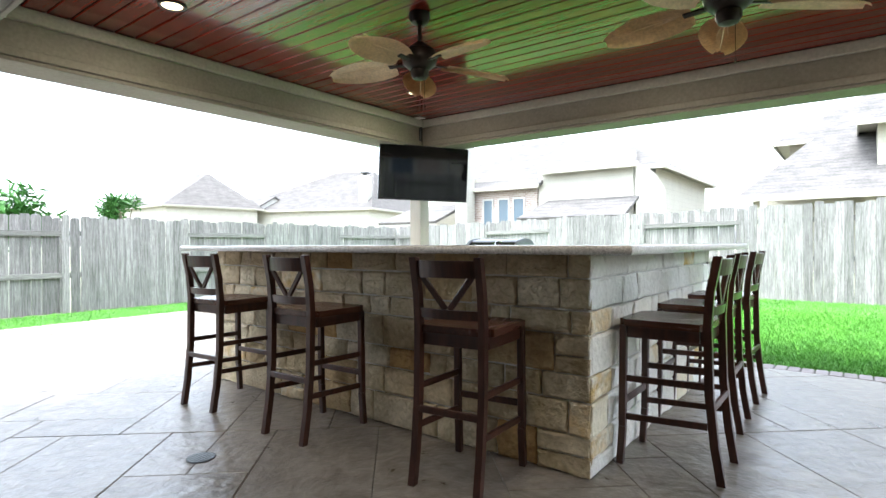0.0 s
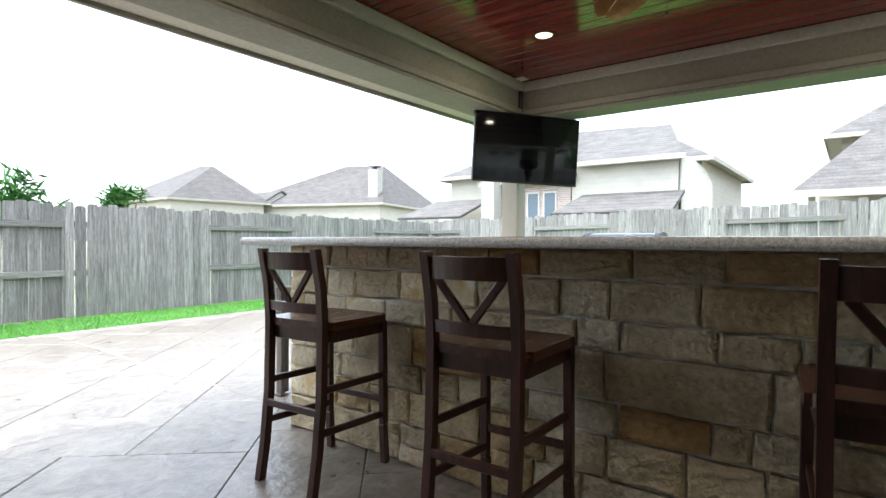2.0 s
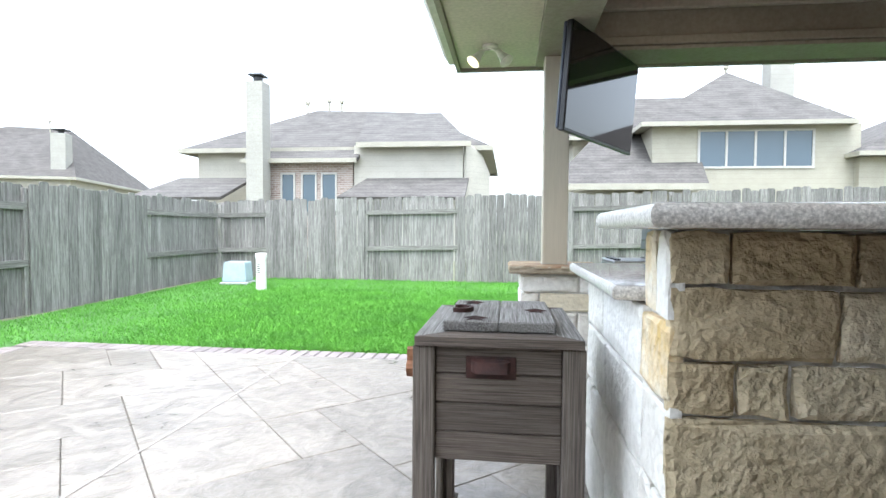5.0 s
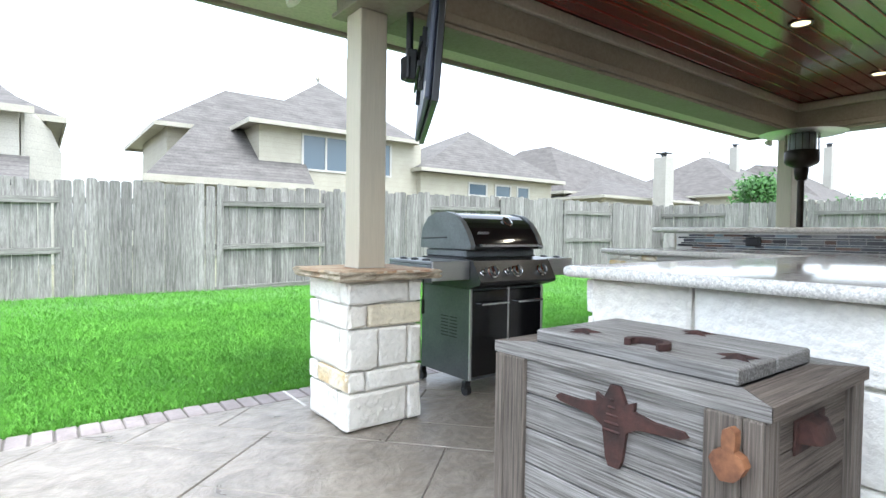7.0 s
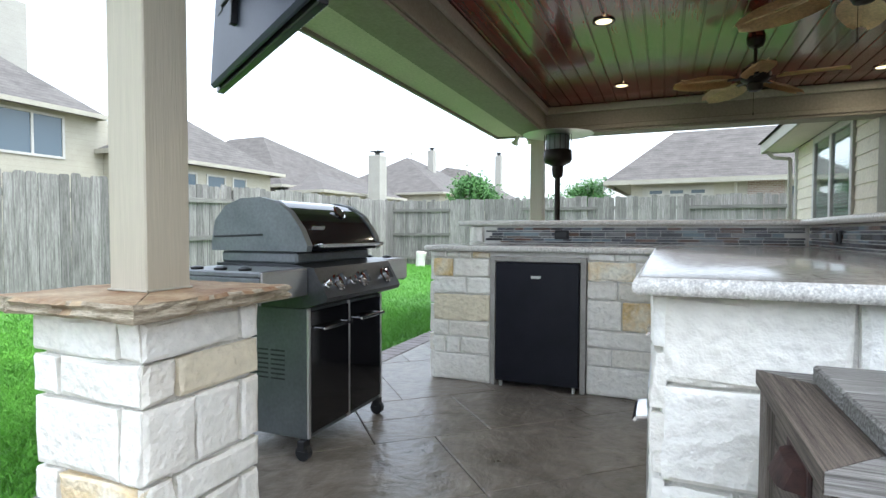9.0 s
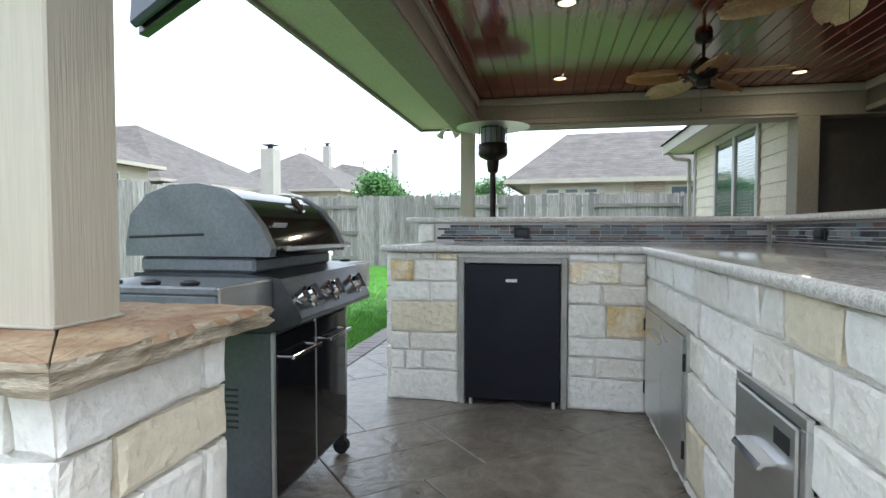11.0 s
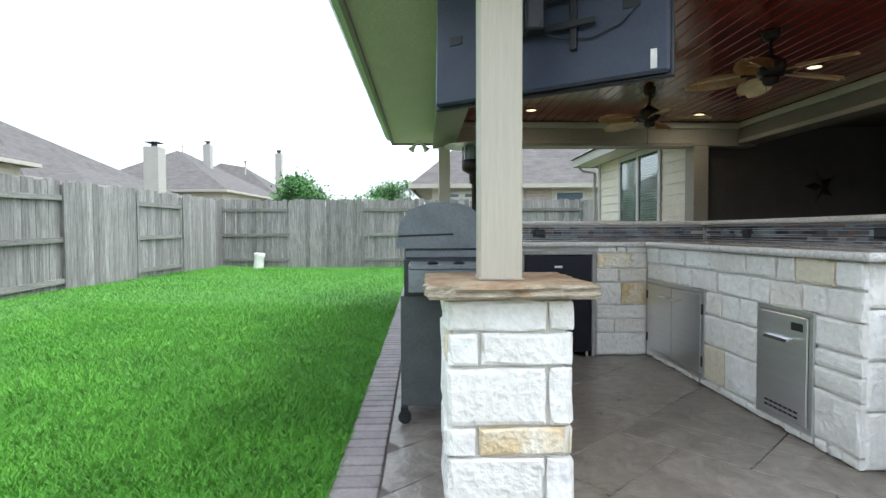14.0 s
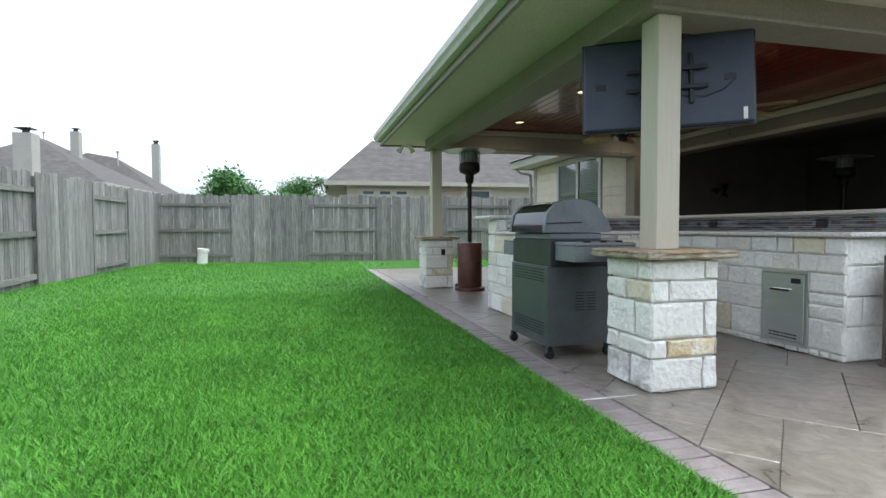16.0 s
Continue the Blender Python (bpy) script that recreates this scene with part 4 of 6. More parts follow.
for s in (-1, 1):
    bm = B()
    box(bm, min(s * 0.36, s * 0.66), -0.27, 0.862, max(s * 0.36, s * 0.66), 0.22, 0.888, 0.006)
    sh = part("side_shelf", bm, M["shelf_grey"], grill, "grey metal side shelf")
    bm = B()
    box(bm, min(s * 0.36, s * 0.66), -0.282, 0.765, max(s * 0.36, s * 0.66), -0.2705, 0.885, 0.004)
    part("shelf_front", bm, M["steel"], sh, "brushed steel shelf front")
    bm = B()
    box(bm, min(s * 0.648, s * 0.66), -0.27, 0.752, max(s * 0.648, s * 0.66), 0.22, 0.861, 0.003)
    part("shelf_end", bm, M["shelf_grey"], sh)
    bm = B()
    box(bm, min(s * 0.37, s * 0.647), 0.208, 0.752, max(s * 0.37, s * 0.647), 0.22, 0.861, 0.003)
    part("shelf_back", bm, M["shelf_grey"], sh)
    for k in range(3):
        bm = B()
        lathe(bm, [(0.025, -0.004), (0.028, 0.006), (0.012, 0.012)], 12, Matrix.Translation((s * 0.62, -0.16 + 0.13 * k, 0.891)))
        part("tool_notch", bm, M["black"], sh, "", True)
for s in (-1, 1):
    for col in (0, 1):
        for k in range(7):
            bm = B()
            y = -0.10 + 0.095 * col
            box(bm, s * 0.3455 - 0.001, y - 0.04, 0.36 + 0.022 * k, s * 0.3455 + 0.001, y + 0.04, 0.368 + 0.022 * k)
            part("vent_slot", bm, M["black"], grill)
for k in range(5):
    for z in (0.17, 0.58):
        bm = B()
        box(bm, -0.28, 0.2695, z + 0.022 * k, 0.28, 0.2715, z + 0.009 + 0.022 * k)
        part("vent_slot", bm, M["black"], grill)
for x in (-0.345, 0.345):
    for y in (-0.245, 0.25):
        bm = B()
        rod(bm, (x - 0.016, y, 0.036), (x + 0.016, y, 0.036), 0.036, None, 18)
        w = part("caster", bm, M["black"], grill, "black plastic caster", True)
        bm = B()
        box(bm, x - 0.024, y - 0.018, 0.045, x + 0.024, y + 0.022, 0.095, 0.004)
        part("fork", bm, M["black"], w)
for k in range(2):
    bm = B()
    rod(bm, (-0.67, -0.20 + 0.05 * k, 0.64), (-0.67, -0.20 + 0.05 * k, 0.79), 0.004, None, 8)
    rod(bm, (-0.67, -0.20 + 0.05 * k, 0.56), (-0.67, -0.20 + 0.05 * k, 0.65), 0.011, None, 10)
    part("hanging_tool", bm, M["black"], grill, "black handled grill tool")

# ---- rustic wooden cooler chest ----
M["barnwood"] = material("weathered_barnwood", (0.088, 0.080, 0.072), (0.37, 0.36, 0.345), 9, 0.8, 0.9, 0.7, 40, stretch=(26, 0.5, 26), spread=0.18, dist=0.005, grit=0.30, mid=0.50)
M["barnwood_x"] = material("weathered_barnwood_plank", (0.050, 0.038, 0.030), (0.20, 0.165, 0.135), 9, 0.8, 0.9, 0.7, 40, stretch=(0.5, 26, 26), spread=0.16, dist=0.005, grit=0.24, mid=0.48)
M["barnwood_z"] = material("weathered_barnwood_leg", (0.055, 0.044, 0.036), (0.22, 0.188, 0.158), 9, 0.8, 0.9, 0.7, 40, stretch=(26, 26, 0.5), spread=0.16, dist=0.005, grit=0.24, mid=0.48)
M["rust"] = material("rusted_iron", (0.018, 0.010, 0.009), (0.062, 0.024, 0.019), 18, 0.75, 0.9, 0.4, 90, dist=0.004)
M["copper"] = material("copper_rust", (0.10, 0.040, 0.022), (0.34, 0.15, 0.065), 14, 0.6, 0.7, 0.3, 90, dist=0.003)
chest = thing("cooler_chest", "weathered grey-brown barnwood cooler chest with rusty iron stars", "cooler chest", pose(-4.030, 3.378, 0))
hx, hy = 0.214, 0.30
for sx in (-1, 1):
    for sy in (-1, 1):
        bm = B()
        box(bm, sx * hx - 0.032, sy * hy - 0.018, 0.008, sx * hx + 0.032, sy * hy + 0.018, 0.763, 0.004)
        leg = part("leg", bm, M["barnwood_z"], chest)
        bm = B()
        box(bm, sx * (hx + 0.022) - 0.011, sy * (hy - 0.05) - 0.032, 0.008, sx * (hx + 0.022) + 0.011, sy * (hy - 0.05) + 0.032, 0.763, 0.003)
        part("leg_facing", bm, M["barnwood_z"], leg)
        bm = B()
        box(bm, sx * hx - 0.045, sy * hy - 0.035, 0.0, sx * hx + 0.045, sy * hy + 0.035, 0.012, 0.002)
        part("foot", bm, M["barnwood_z"], leg)
for k in range(4):
    z0 = 0.425 + 0.085 * k
    for s in (-1, 1):
        bm = B()
        box(bm, -hx + 0.033, s * (hy - 0.006) - 0.009, z0 + 0.0015, hx - 0.033, s * (hy - 0.006) + 0.009, z0 + 0.0835, 0.003)
        part("plank", bm, M["barnwood_x"], chest)
        bm = B()
        box(bm, s * (hx + 0.010) - 0.009, -hy + 0.019, z0 + 0.0015, s * (hx + 0.010) + 0.009, hy - 0.019, z0 + 0.0835, 0.003)
        part("plank", bm, M["barnwood"], chest)
bm = B()
box(bm, -hx + 0.02, -hy + 0.03, 0.42, hx - 0.02, hy - 0.03, 0.755)
part("liner", bm, M["black"], chest)
# mitred frame of the top
ox, oy, w = 0.240, 0.327, 0.085
ring = [[(-ox, -oy), (-ox, oy), (-ox + w, oy - w), (-ox + w, -oy + w)], [(ox, -oy), (ox, oy), (ox - w, oy - w), (ox - w, -oy + w)],
        [(-ox, -oy), (ox, -oy), (ox - w, -oy + w), (-ox + w, -oy + w)], [(-ox, oy), (ox, oy), (ox - w, oy - w), (-ox + w, oy - w)]]
for k, q in enumerate(ring):
    bm = B()
    cx, cy = sum(p[0] for p in q) / 4, sum(p[1] for p in q) / 4
    extrude_profile(bm, [(cx + (p[0] - cx) * 0.995, cy + (p[1] - cy) * 0.995) for p in q], "z", 0.764, 0.790)
    part("top_board", bm, M["barnwood"] if k < 2 else M["barnwood_x"], chest)
lid = None
for k in range(2):
    bm = B()
    x0 = -0.170 + 0.170 * k
    box(bm, x0 + 0.001, -0.24, 0.791, x0 + 0.169, 0.25, 0.823, 0.004)
    lid = part("lid_board", bm, M["barnwood"], chest)


def star(bm, r, h, m):
    v = []
    for i in range(10):
        a = math.pi * i / 5 + 0.3
        q = r if i % 2 == 0 else r * 0.42
        v.append(bm.verts.new(m @ Vector((q * math.cos(a), q * math.sin(a), 0))))
    c = bm.verts.new(m @ Vector((0, 0, h)))
    b = bm.verts.new(m @ Vector((0, 0, -0.001)))
    for i in range(10):
        bm.faces.new((v[i], v[(i + 1) % 10], c))
        bm.faces.new((v[(i + 1) % 10], v[i], b))
    return bm


for x, y in ((-0.10, 0.155), (0.118, -0.015), (-0.072, -0.195)):
    bm = star(B(), 0.044, 0.009, Matrix.Translation((x, y, 0.8245)))
    part("iron_star", bm, M["rust"], chest, "rusty cast iron star")
bm = B()
arc = [radians(-125 + 250 * i / 18) for i in range(19)]
rim = [(-0.13 + 0.042 * math.cos(a), -0.035 + 0.050 * math.sin(a)) for a in arc] + [(-0.13 + 0.028 * math.cos(a), -0.035 + 0.036 * math.sin(a)) for a in arc[::-1]]
extrude_profile(bm, rim, "z", 0.824, 0.838)
part("horseshoe", bm, M["rust"], chest, "rusty iron horseshoe pull")
# longhorn skull plate on the side
bm = B()
horn = [(-0.175, 0.030), (-0.165, 0.040), (-0.10, 0.040), (-0.05, 0.050), (-0.052, 0.072), (-0.03, 0.062), (-0.012, 0.100), (0.012, 0.100), (0.03, 0.062), (0.052, 0.072),
        (0.05, 0.050), (0.10, 0.040), (0.165, 0.040), (0.175, 0.030), (0.16, 0.022), (0.06, 0.012), (0.032, -0.005), (0.022, -0.075), (0.014, -0.095), (-0.014, -0.095), (-0.022, -0.075), (-0.032, -0.005), (-0.06, 0.012), (-0.16, 0.022)]
extrude_profile(bm, [(y * 0.88 - 0.035, z * 0.86 + 0.672) for y, z in horn], "x", -hx - 0.029, -hx - 0.0195)
skull = part("skull_plate", bm, M["rust"], chest, "rusty longhorn skull plate")
bm = B()
for k in range(5):
    z = 0.664 + 0.016 * k
    bar_between(bm, (-hx - 0.030, -0.052 + 0.004 * k, z), (-hx - 0.030, -0.008 - 0.004 * k, z), 0.006, 0.006)
part("brow_ridge", bm, M["rust"], skull)
bm = B()
extrude_profile(bm, [(-0.290, 0.668), (-0.282, 0.660), (-0.260, 0.656), (-0.250, 0.668), (-0.240, 0.690), (-0.248, 0.704), (-0.262, 0.708), (-0.260, 0.722), (-0.262, 0.742), (-0.272, 0.748), (-0.282, 0.742), (-0.283, 0.722), (-0.281, 0.708), (-0.294, 0.702), (-0.300, 0.688)], "x", -hx - 0.055, -hx - 0.034)
part("bottle_opener", bm, M["copper"], chest, "copper-coloured iron bottle opener")
for s in (-1, 1):
    bm = B()
    n = 10
    rows = []
    for i in range(n + 1):
        q = i / n * 2 - 1
        reach = 0.034 * math.sqrt(max(0.0, 1 - q ** 4)) + 0.004
        x = -0.02 + 0.058 * q
        rows.append([bm.verts.new((x, s * (hy + 0.003 + d), z)) for d, z in ((0.0, 0.728), (reach * 0.6, 0.720), (reach, 0.690), (reach * 0.86, 0.690), (reach * 0.5, 0.712), (0.0, 0.718))])
    for a, b in zip(rows, rows[1:]):
        for k in range(6):
            bm.faces.new((a[k], a[(k + 1) % 6], b[(k + 1) % 6], b[k]))
    bm.faces.new(rows[0])
    bm.faces.new(rows[-1][::-1])
    box(bm, -0.092, min(s * (hy + 0.002), s * (hy + 0.008)), 0.668, 0.052, max(s * (hy + 0.002), s * (hy + 0.008)), 0.734, 0.003)
    part("carry_handle", bm, M["rust"], chest, "rusty iron cup handle", True)

# ---- refrigerator and steel doors in the bar ----
M["surround"] = material("cement_surround", (0.30, 0.29, 0.265), (0.40, 0.385, 0.355), 9, 0.85, None, 0.2, 90)
fridge = thing("bar_refrigerator", "compact black refrigerator in a grey cement frame", "refrigerator")
bm = B()
box(bm, -1.40, 4.385, 0.02, -0.82, 4.925, 0.84)
part("cabinet", bm, M["black"], fridge)
M["fridge"] = material("black_fridge", (0.008, 0.009, 0.014), (0.013, 0.014, 0.021), 5, 0.34, 0.42, 0.1, 140, dist=0.002, spec=0.22)
bm = B()
box(bm, -1.462, 4.376, 0.040, -1.405, 4.934, 0.846, 0.006)
d = part("door", bm, M["fridge"], fridge, "textured matt black door")
bm = B()
box(bm, -1.4635, 4.625, 0.742, -1.4622, 4.690, 0.760)
part("nameplate", bm, M["steel"], d, "tiny metal nameplate")
for y0, y1, z0, z1 in ((4.335, 4.370, 0.0, 0.885), (4.940, 4.975, 0.0, 0.885), (4.370, 4.940, 0.852, 0.885)):
    bm = B()
    box(bm, -1.452, y0, z0, -1.40, y1, z1, 0.003)
    part("surround", bm, M["surround"], fridge, "grey cement surround")
for y in (4.41, 4.90):
    bm = B()
    rod(bm, (-1.44, y, 0.0), (-1.44, y, 0.045), 0.012, None, 10)
    part("foot", bm, M["steel"], fridge)


def access_door(x0, x1, z0, z1, label, knobs):
    th = thing("access_door", label, "access door")
    bm = B()
    t = 0.028
    for a in ((x0, z0, x1, z0 + t), (x0, z1 - t, x1, z1), (x0, z0 + t, x0 + t, z1 - t), (x1 - t, z0 + t, x1, z1 - t)):
        box(bm, a[0], 3.886, a[1], a[2], 3.9035, a[3], 0.002)
    part("frame", bm, M["steel"], th)
    leaves = [(x0 + t + 0.004, x1 - t - 0.004)]
    if knobs == 2:
        m = (x0 + x1) / 2
        leaves = [(x0 + t + 0.004, m - 0.002), (m + 0.002, x1 - t - 0.004)]
    for i, (a, b) in enumerate(leaves):
        bm = B()
        box(bm, a, 3.878, z0 + t + 0.004, b, 3.910, z1 - t - 0.004, 0.005)
        leaf = part("door", bm, M["steel"], th, "brushed steel door")
        h0, h1 = ((a + b) / 2 - 0.09, (a + b) / 2 + 0.09) if knobs == 1 else ((b - 0.16, b - 0.02) if i == 0 else (a + 0.02, a + 0.16))
        z = z1 - 0.15 if knobs == 1 else z1 - 0.10
        bm = B()
        extrude_profile(bm, [(3.911, z), (3.945, z - 0.004), (3.955, z - 0.018), (3.945, z - 0.022), (3.938, z - 0.010), (3.911, z - 0.008)], "x", h0, h1)
        part("handle", bm, M["chrome"], leaf, "chrome ledge handle")
        if knobs == 1:
            bm = B()
            box(bm, a + 0.03, 3.9105, z1 - 0.105, a + 0.115, 3.912, z1 - 0.065)
            part("nameplate", bm, M["black"], leaf, "small dark nameplate")
            for k in range(7):
                for r in range(2):
                    bm = B()
                    box(bm, a + 0.06 + 0.038 * k, 3.9105, z0 + 0.055 + 0.025 * r, a + 0.09 + 0.038 * k, 3.9115, z0 + 0.066 + 0.025 * r)
                    part("vent_slot", bm, M["black"], leaf)
        else:
            for zz in (z0 + 0.12, z1 - 0.13):
                bm = B()
                xx = x0 + 0.014 if i == 0 else x1 - 0.014
                rod(bm, (xx, 3.908, zz - 0.035), (xx, 3.908, zz + 0.035), 0.007, None, 8)
                part("hinge", bm, M["black"], leaf)
    return th


access_door(-3.384, -2.946, 0.046, 0.650, "brushed steel pull-out door with vent slots in stone bar", 1)
access_door(-2.370, -1.452, 0.046, 0.650, "brushed steel double access door set in stone bar", 2)


def outlet(m):
    th = thing("outlet", "black weatherproof power outlet in the backsplash", "power outlet", m, "backsplash outlets")
    bm = B()
    box(bm, -0.058, -0.001, -0.036, 0.058, 0.014, 0.036, 0.004)
    part("cover", bm, M["black"], th)
    bm = B()
    box(bm, -0.045, 0.0145, -0.026, 0.045, 0.024, 0.026, 0.006)
    part("flap", bm, plain("dark_plastic", (0.02, 0.02, 0.023), 0.3), th)


outlet(pose(-1.32, 2.967, 1.028))
outlet(pose(-2.70, 2.967, 1.028))
outlet(pose(-0.607, 4.64, 1.028, 0, 0, 90))

# ---- patio heaters ----
M["heater_brown"] = material("hammered_brown", (0.085, 0.035, 0.026), (0.14, 0.06, 0.045), 9, 0.4, 0.5, 0.15, 70, metal=0.4)
M["alu"] = material("spun_aluminium", (0.62, 0.62, 0.60), (0.72, 0.72, 0.70), 4, 0.35, 0.42, 0.03, 60, metal=0.9)


def heater(x, y, a):
    th = thing("patio_heater", "tall brown patio heater with wide aluminium reflector dish", "patio heater", pose(x, y, 0, 0, 0, a), "patio heaters")
    bm = B()
    lathe(bm, [(0.24, 0.0), (0.24, 0.05), (0.20, 0.065)], 28)
    part("base", bm, M["heater_brown"], th, "", True)
    bm = B()
    lathe(bm, [(0.19, 0.06), (0.195, 0.08), (0.195, 0.74), (0.18, 0.76), (0.05, 0.775)], 28)
    part("tank_cover", bm, M["heater_brown"], th, "brown steel tank cover", True)
    bm = B()
    rod(bm, (0, 0, 0.77), (0, 0, 1.80), 0.034, None, 16)
    part("pole", bm, M["bronze"], th, "", True)
    bm = B()
    lathe(bm, [(0.042, 1.70), (0.06, 1.72), (0.07, 1.80), (0.07, 1.84), (0.15, 1.88), (0.168, 1.91), (0.168, 2.01), (0.155, 2.03)], 24)
    part("burner", bm, M["bronze"], th, "", True)
    bm = B()
    lathe(bm, [(0.125, 2.02), (0.135, 2.03), (0.135, 2.20), (0.125, 2.21)], 24)
    part("emitter_core", bm, M["cast"], th, "", True)
    for k in range(16):
        c, s = math.cos(k * math.pi / 8) * 0.16, math.sin(k * math.pi / 8) * 0.16
        bm = B()
        rod(bm, (c, s, 2.02), (c, s, 2.21), 0.004, None, 6)
        part("guard_bar", bm, M["bronze"], th)
    bm = B()
    lathe(bm, [(0.41, 2.212), (0.42, 2.216), (0.30, 2.235), (0.12, 2.252), (0.02, 2.256)], 40)
    part("reflector", bm, M["alu"], th, "pale spun aluminium dish", True)
    bm = B()
    rod(bm, (0.05, 0.0, 1.86), (0.085, 0.0, 1.86), 0.016, None, 12)
    part("gas_knob", bm, M["black"], th, "", True)
    bm = B()
    for s in (-1, 1):
        rod(bm, (-0.255, s * 0.05, 0.045), (-0.255, s * 0.075, 0.045), 0.045, None, 16)
    part("wheel", bm, M["black"], th, "black transport wheels", True)


heater(1.55, 5.08, 200)
heater(0.75, -1.6, 20)

# ---- outlet on the far column ----
th = thing("outdoor_outlet", "small black weatherproof outlet on the stone column", "power outlet", pose(1.94, 5.42, 0.60))
bm = B()
box(bm, -0.035, -0.03, -0.05, 0.0, 0.03, 0.05, 0.005)
part("cover", bm, M["black"], th)

# ---- iron star on the porch wall ----
bm = star(B(), 0.26, 0.05, Matrix.Translation((2.347, -0.44, 1.73)) @ pose(0, 0, 0, 0, -90, 0))
wall_star = part("wall_star", bm, M["bronze"])
tagged(wall_star, "large dark iron star hung on the porch wall", "wall ornament")

# ---- yard odds and ends ----
box_th = thing("utility_pedestal", "pale blue-grey plastic utility box on the lawn", "utility box", pose(-8.95, 10.9, 0.06, 0, 0, 8) @ Matrix.Diagonal((0.8, 0.8, 0.95, 1)))
bm = B()
v = []
for z, h in ((0.06, 0.27), (0.44, 0.235)):
    v.append([bm.verts.new((x * h, y * h, z)) for x, y in ((-1, -1), (1, -1), (1, 1), (-1, 1))])
for i in range(4):
    bm.faces.new((v[0][i], v[0][(i + 1) % 4], v[1][(i + 1) % 4], v[1][i]))
bm.faces.new(v[0][::-1])
bm.faces.new(v[1])
bmesh.ops.bevel(bm, geom=list(bm.edges), offset=0.02, segments=2, affect="EDGES")
M["bluebox"] = material("faded_blue_plastic", (0.33, 0.42, 0.47), (0.42, 0.51, 0.55), 4, 0.6, None, 0.1, 60)
part("cover", bm, M["bluebox"], box_th, "", True)
bm = B()
box(bm, -0.31, -0.31, -0.03, 0.31, 0.31, 0.06, 0.02)
part("plinth", bm, material("pad_concrete", (0.30, 0.31, 0.31), (0.38, 0.39, 0.39), 5, 0.9), box_th, "grey pad")


def marker_post(x, y, h, r, tilt):
    th = thing("cable_marker_post", "short white plastic marker post in the lawn", "marker post", pose(x, y, 0.02, tilt, 0, 0))
    bm = B()
    lathe(bm, [(r, 0.0), (r, h - 0.09)], 20)
    part("tube", bm, M["white"], th, "", True)
    bm = B()
    lathe(bm, [(r * 1.12, h - 0.088), (r * 1.12, h - 0.01), (r * 0.9, h)], 20)
    part("cap", bm, M["white"], th, "white push-on cap", True)
    for k in range(5):
        bm = B()
        box(bm, -0.025, -r - 0.002, h * 0.50 + 0.035 * k, 0.02 - 0.006 * (k % 2), -r + 0.01, h * 0.50 + 0.035 * k + 0.014)
        part("print_bar", bm, M["black"], th, "row of small dark print")


marker_post(-8.12, 10.11, 0.66, 0.085, 0)
marker_post(8.75, 10.25, 0.46, 0.13, 6)
drain = thing("floor_drain", "round metal floor drain grate in the patio", "floor drain", pose(-2.105, 1.735, 0.001))
bm = B()
lathe(bm, [(0.075, 0.0), (0.075, 0.003)], 24)
part("plate", bm, M["black"], drain)
for k in range(-4, 5):
    w = math.sqrt(0.07 ** 2 - (0.015 * k) ** 2)
    bm = B()
    box(bm, -w, 0.015 * k - 0.004, 0.003, w, 0.015 * k + 0.004, 0.006, 0.001)
    part("grate_bar", bm, M["cast"], drain)

# ---- roof over the patio, gutters ----


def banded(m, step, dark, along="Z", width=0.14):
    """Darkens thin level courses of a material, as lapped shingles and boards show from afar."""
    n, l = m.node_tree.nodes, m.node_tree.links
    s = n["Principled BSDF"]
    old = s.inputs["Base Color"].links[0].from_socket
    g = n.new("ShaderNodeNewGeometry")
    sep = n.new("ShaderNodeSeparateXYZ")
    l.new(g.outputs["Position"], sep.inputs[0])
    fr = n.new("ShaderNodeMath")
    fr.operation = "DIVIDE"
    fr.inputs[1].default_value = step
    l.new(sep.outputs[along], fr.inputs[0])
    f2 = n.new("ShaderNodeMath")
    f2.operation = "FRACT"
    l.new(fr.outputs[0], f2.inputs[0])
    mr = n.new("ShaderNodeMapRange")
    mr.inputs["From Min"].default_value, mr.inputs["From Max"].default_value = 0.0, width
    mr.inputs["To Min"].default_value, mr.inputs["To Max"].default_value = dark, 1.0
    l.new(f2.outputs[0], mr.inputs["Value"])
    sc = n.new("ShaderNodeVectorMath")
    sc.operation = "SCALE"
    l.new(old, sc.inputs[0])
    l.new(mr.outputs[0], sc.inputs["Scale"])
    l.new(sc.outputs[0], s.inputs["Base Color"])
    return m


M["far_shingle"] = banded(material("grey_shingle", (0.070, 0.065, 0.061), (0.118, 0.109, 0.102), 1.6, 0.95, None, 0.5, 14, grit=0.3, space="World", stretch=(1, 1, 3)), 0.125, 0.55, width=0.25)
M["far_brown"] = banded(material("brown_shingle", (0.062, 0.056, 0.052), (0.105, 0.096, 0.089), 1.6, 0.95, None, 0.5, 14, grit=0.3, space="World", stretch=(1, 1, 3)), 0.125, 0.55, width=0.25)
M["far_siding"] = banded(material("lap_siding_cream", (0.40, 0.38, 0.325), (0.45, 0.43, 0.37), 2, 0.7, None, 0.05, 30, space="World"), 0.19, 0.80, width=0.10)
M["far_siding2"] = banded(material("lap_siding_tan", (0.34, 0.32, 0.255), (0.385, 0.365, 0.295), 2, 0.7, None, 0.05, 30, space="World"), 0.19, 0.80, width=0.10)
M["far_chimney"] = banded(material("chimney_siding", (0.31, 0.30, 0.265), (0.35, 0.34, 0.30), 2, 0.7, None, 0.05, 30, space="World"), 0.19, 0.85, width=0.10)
M["far_white"] = material("painted_white", (0.42, 0.41, 0.38), (0.47, 0.46, 0.43), 2, 0.6, None, 0.05, 30, space="World")
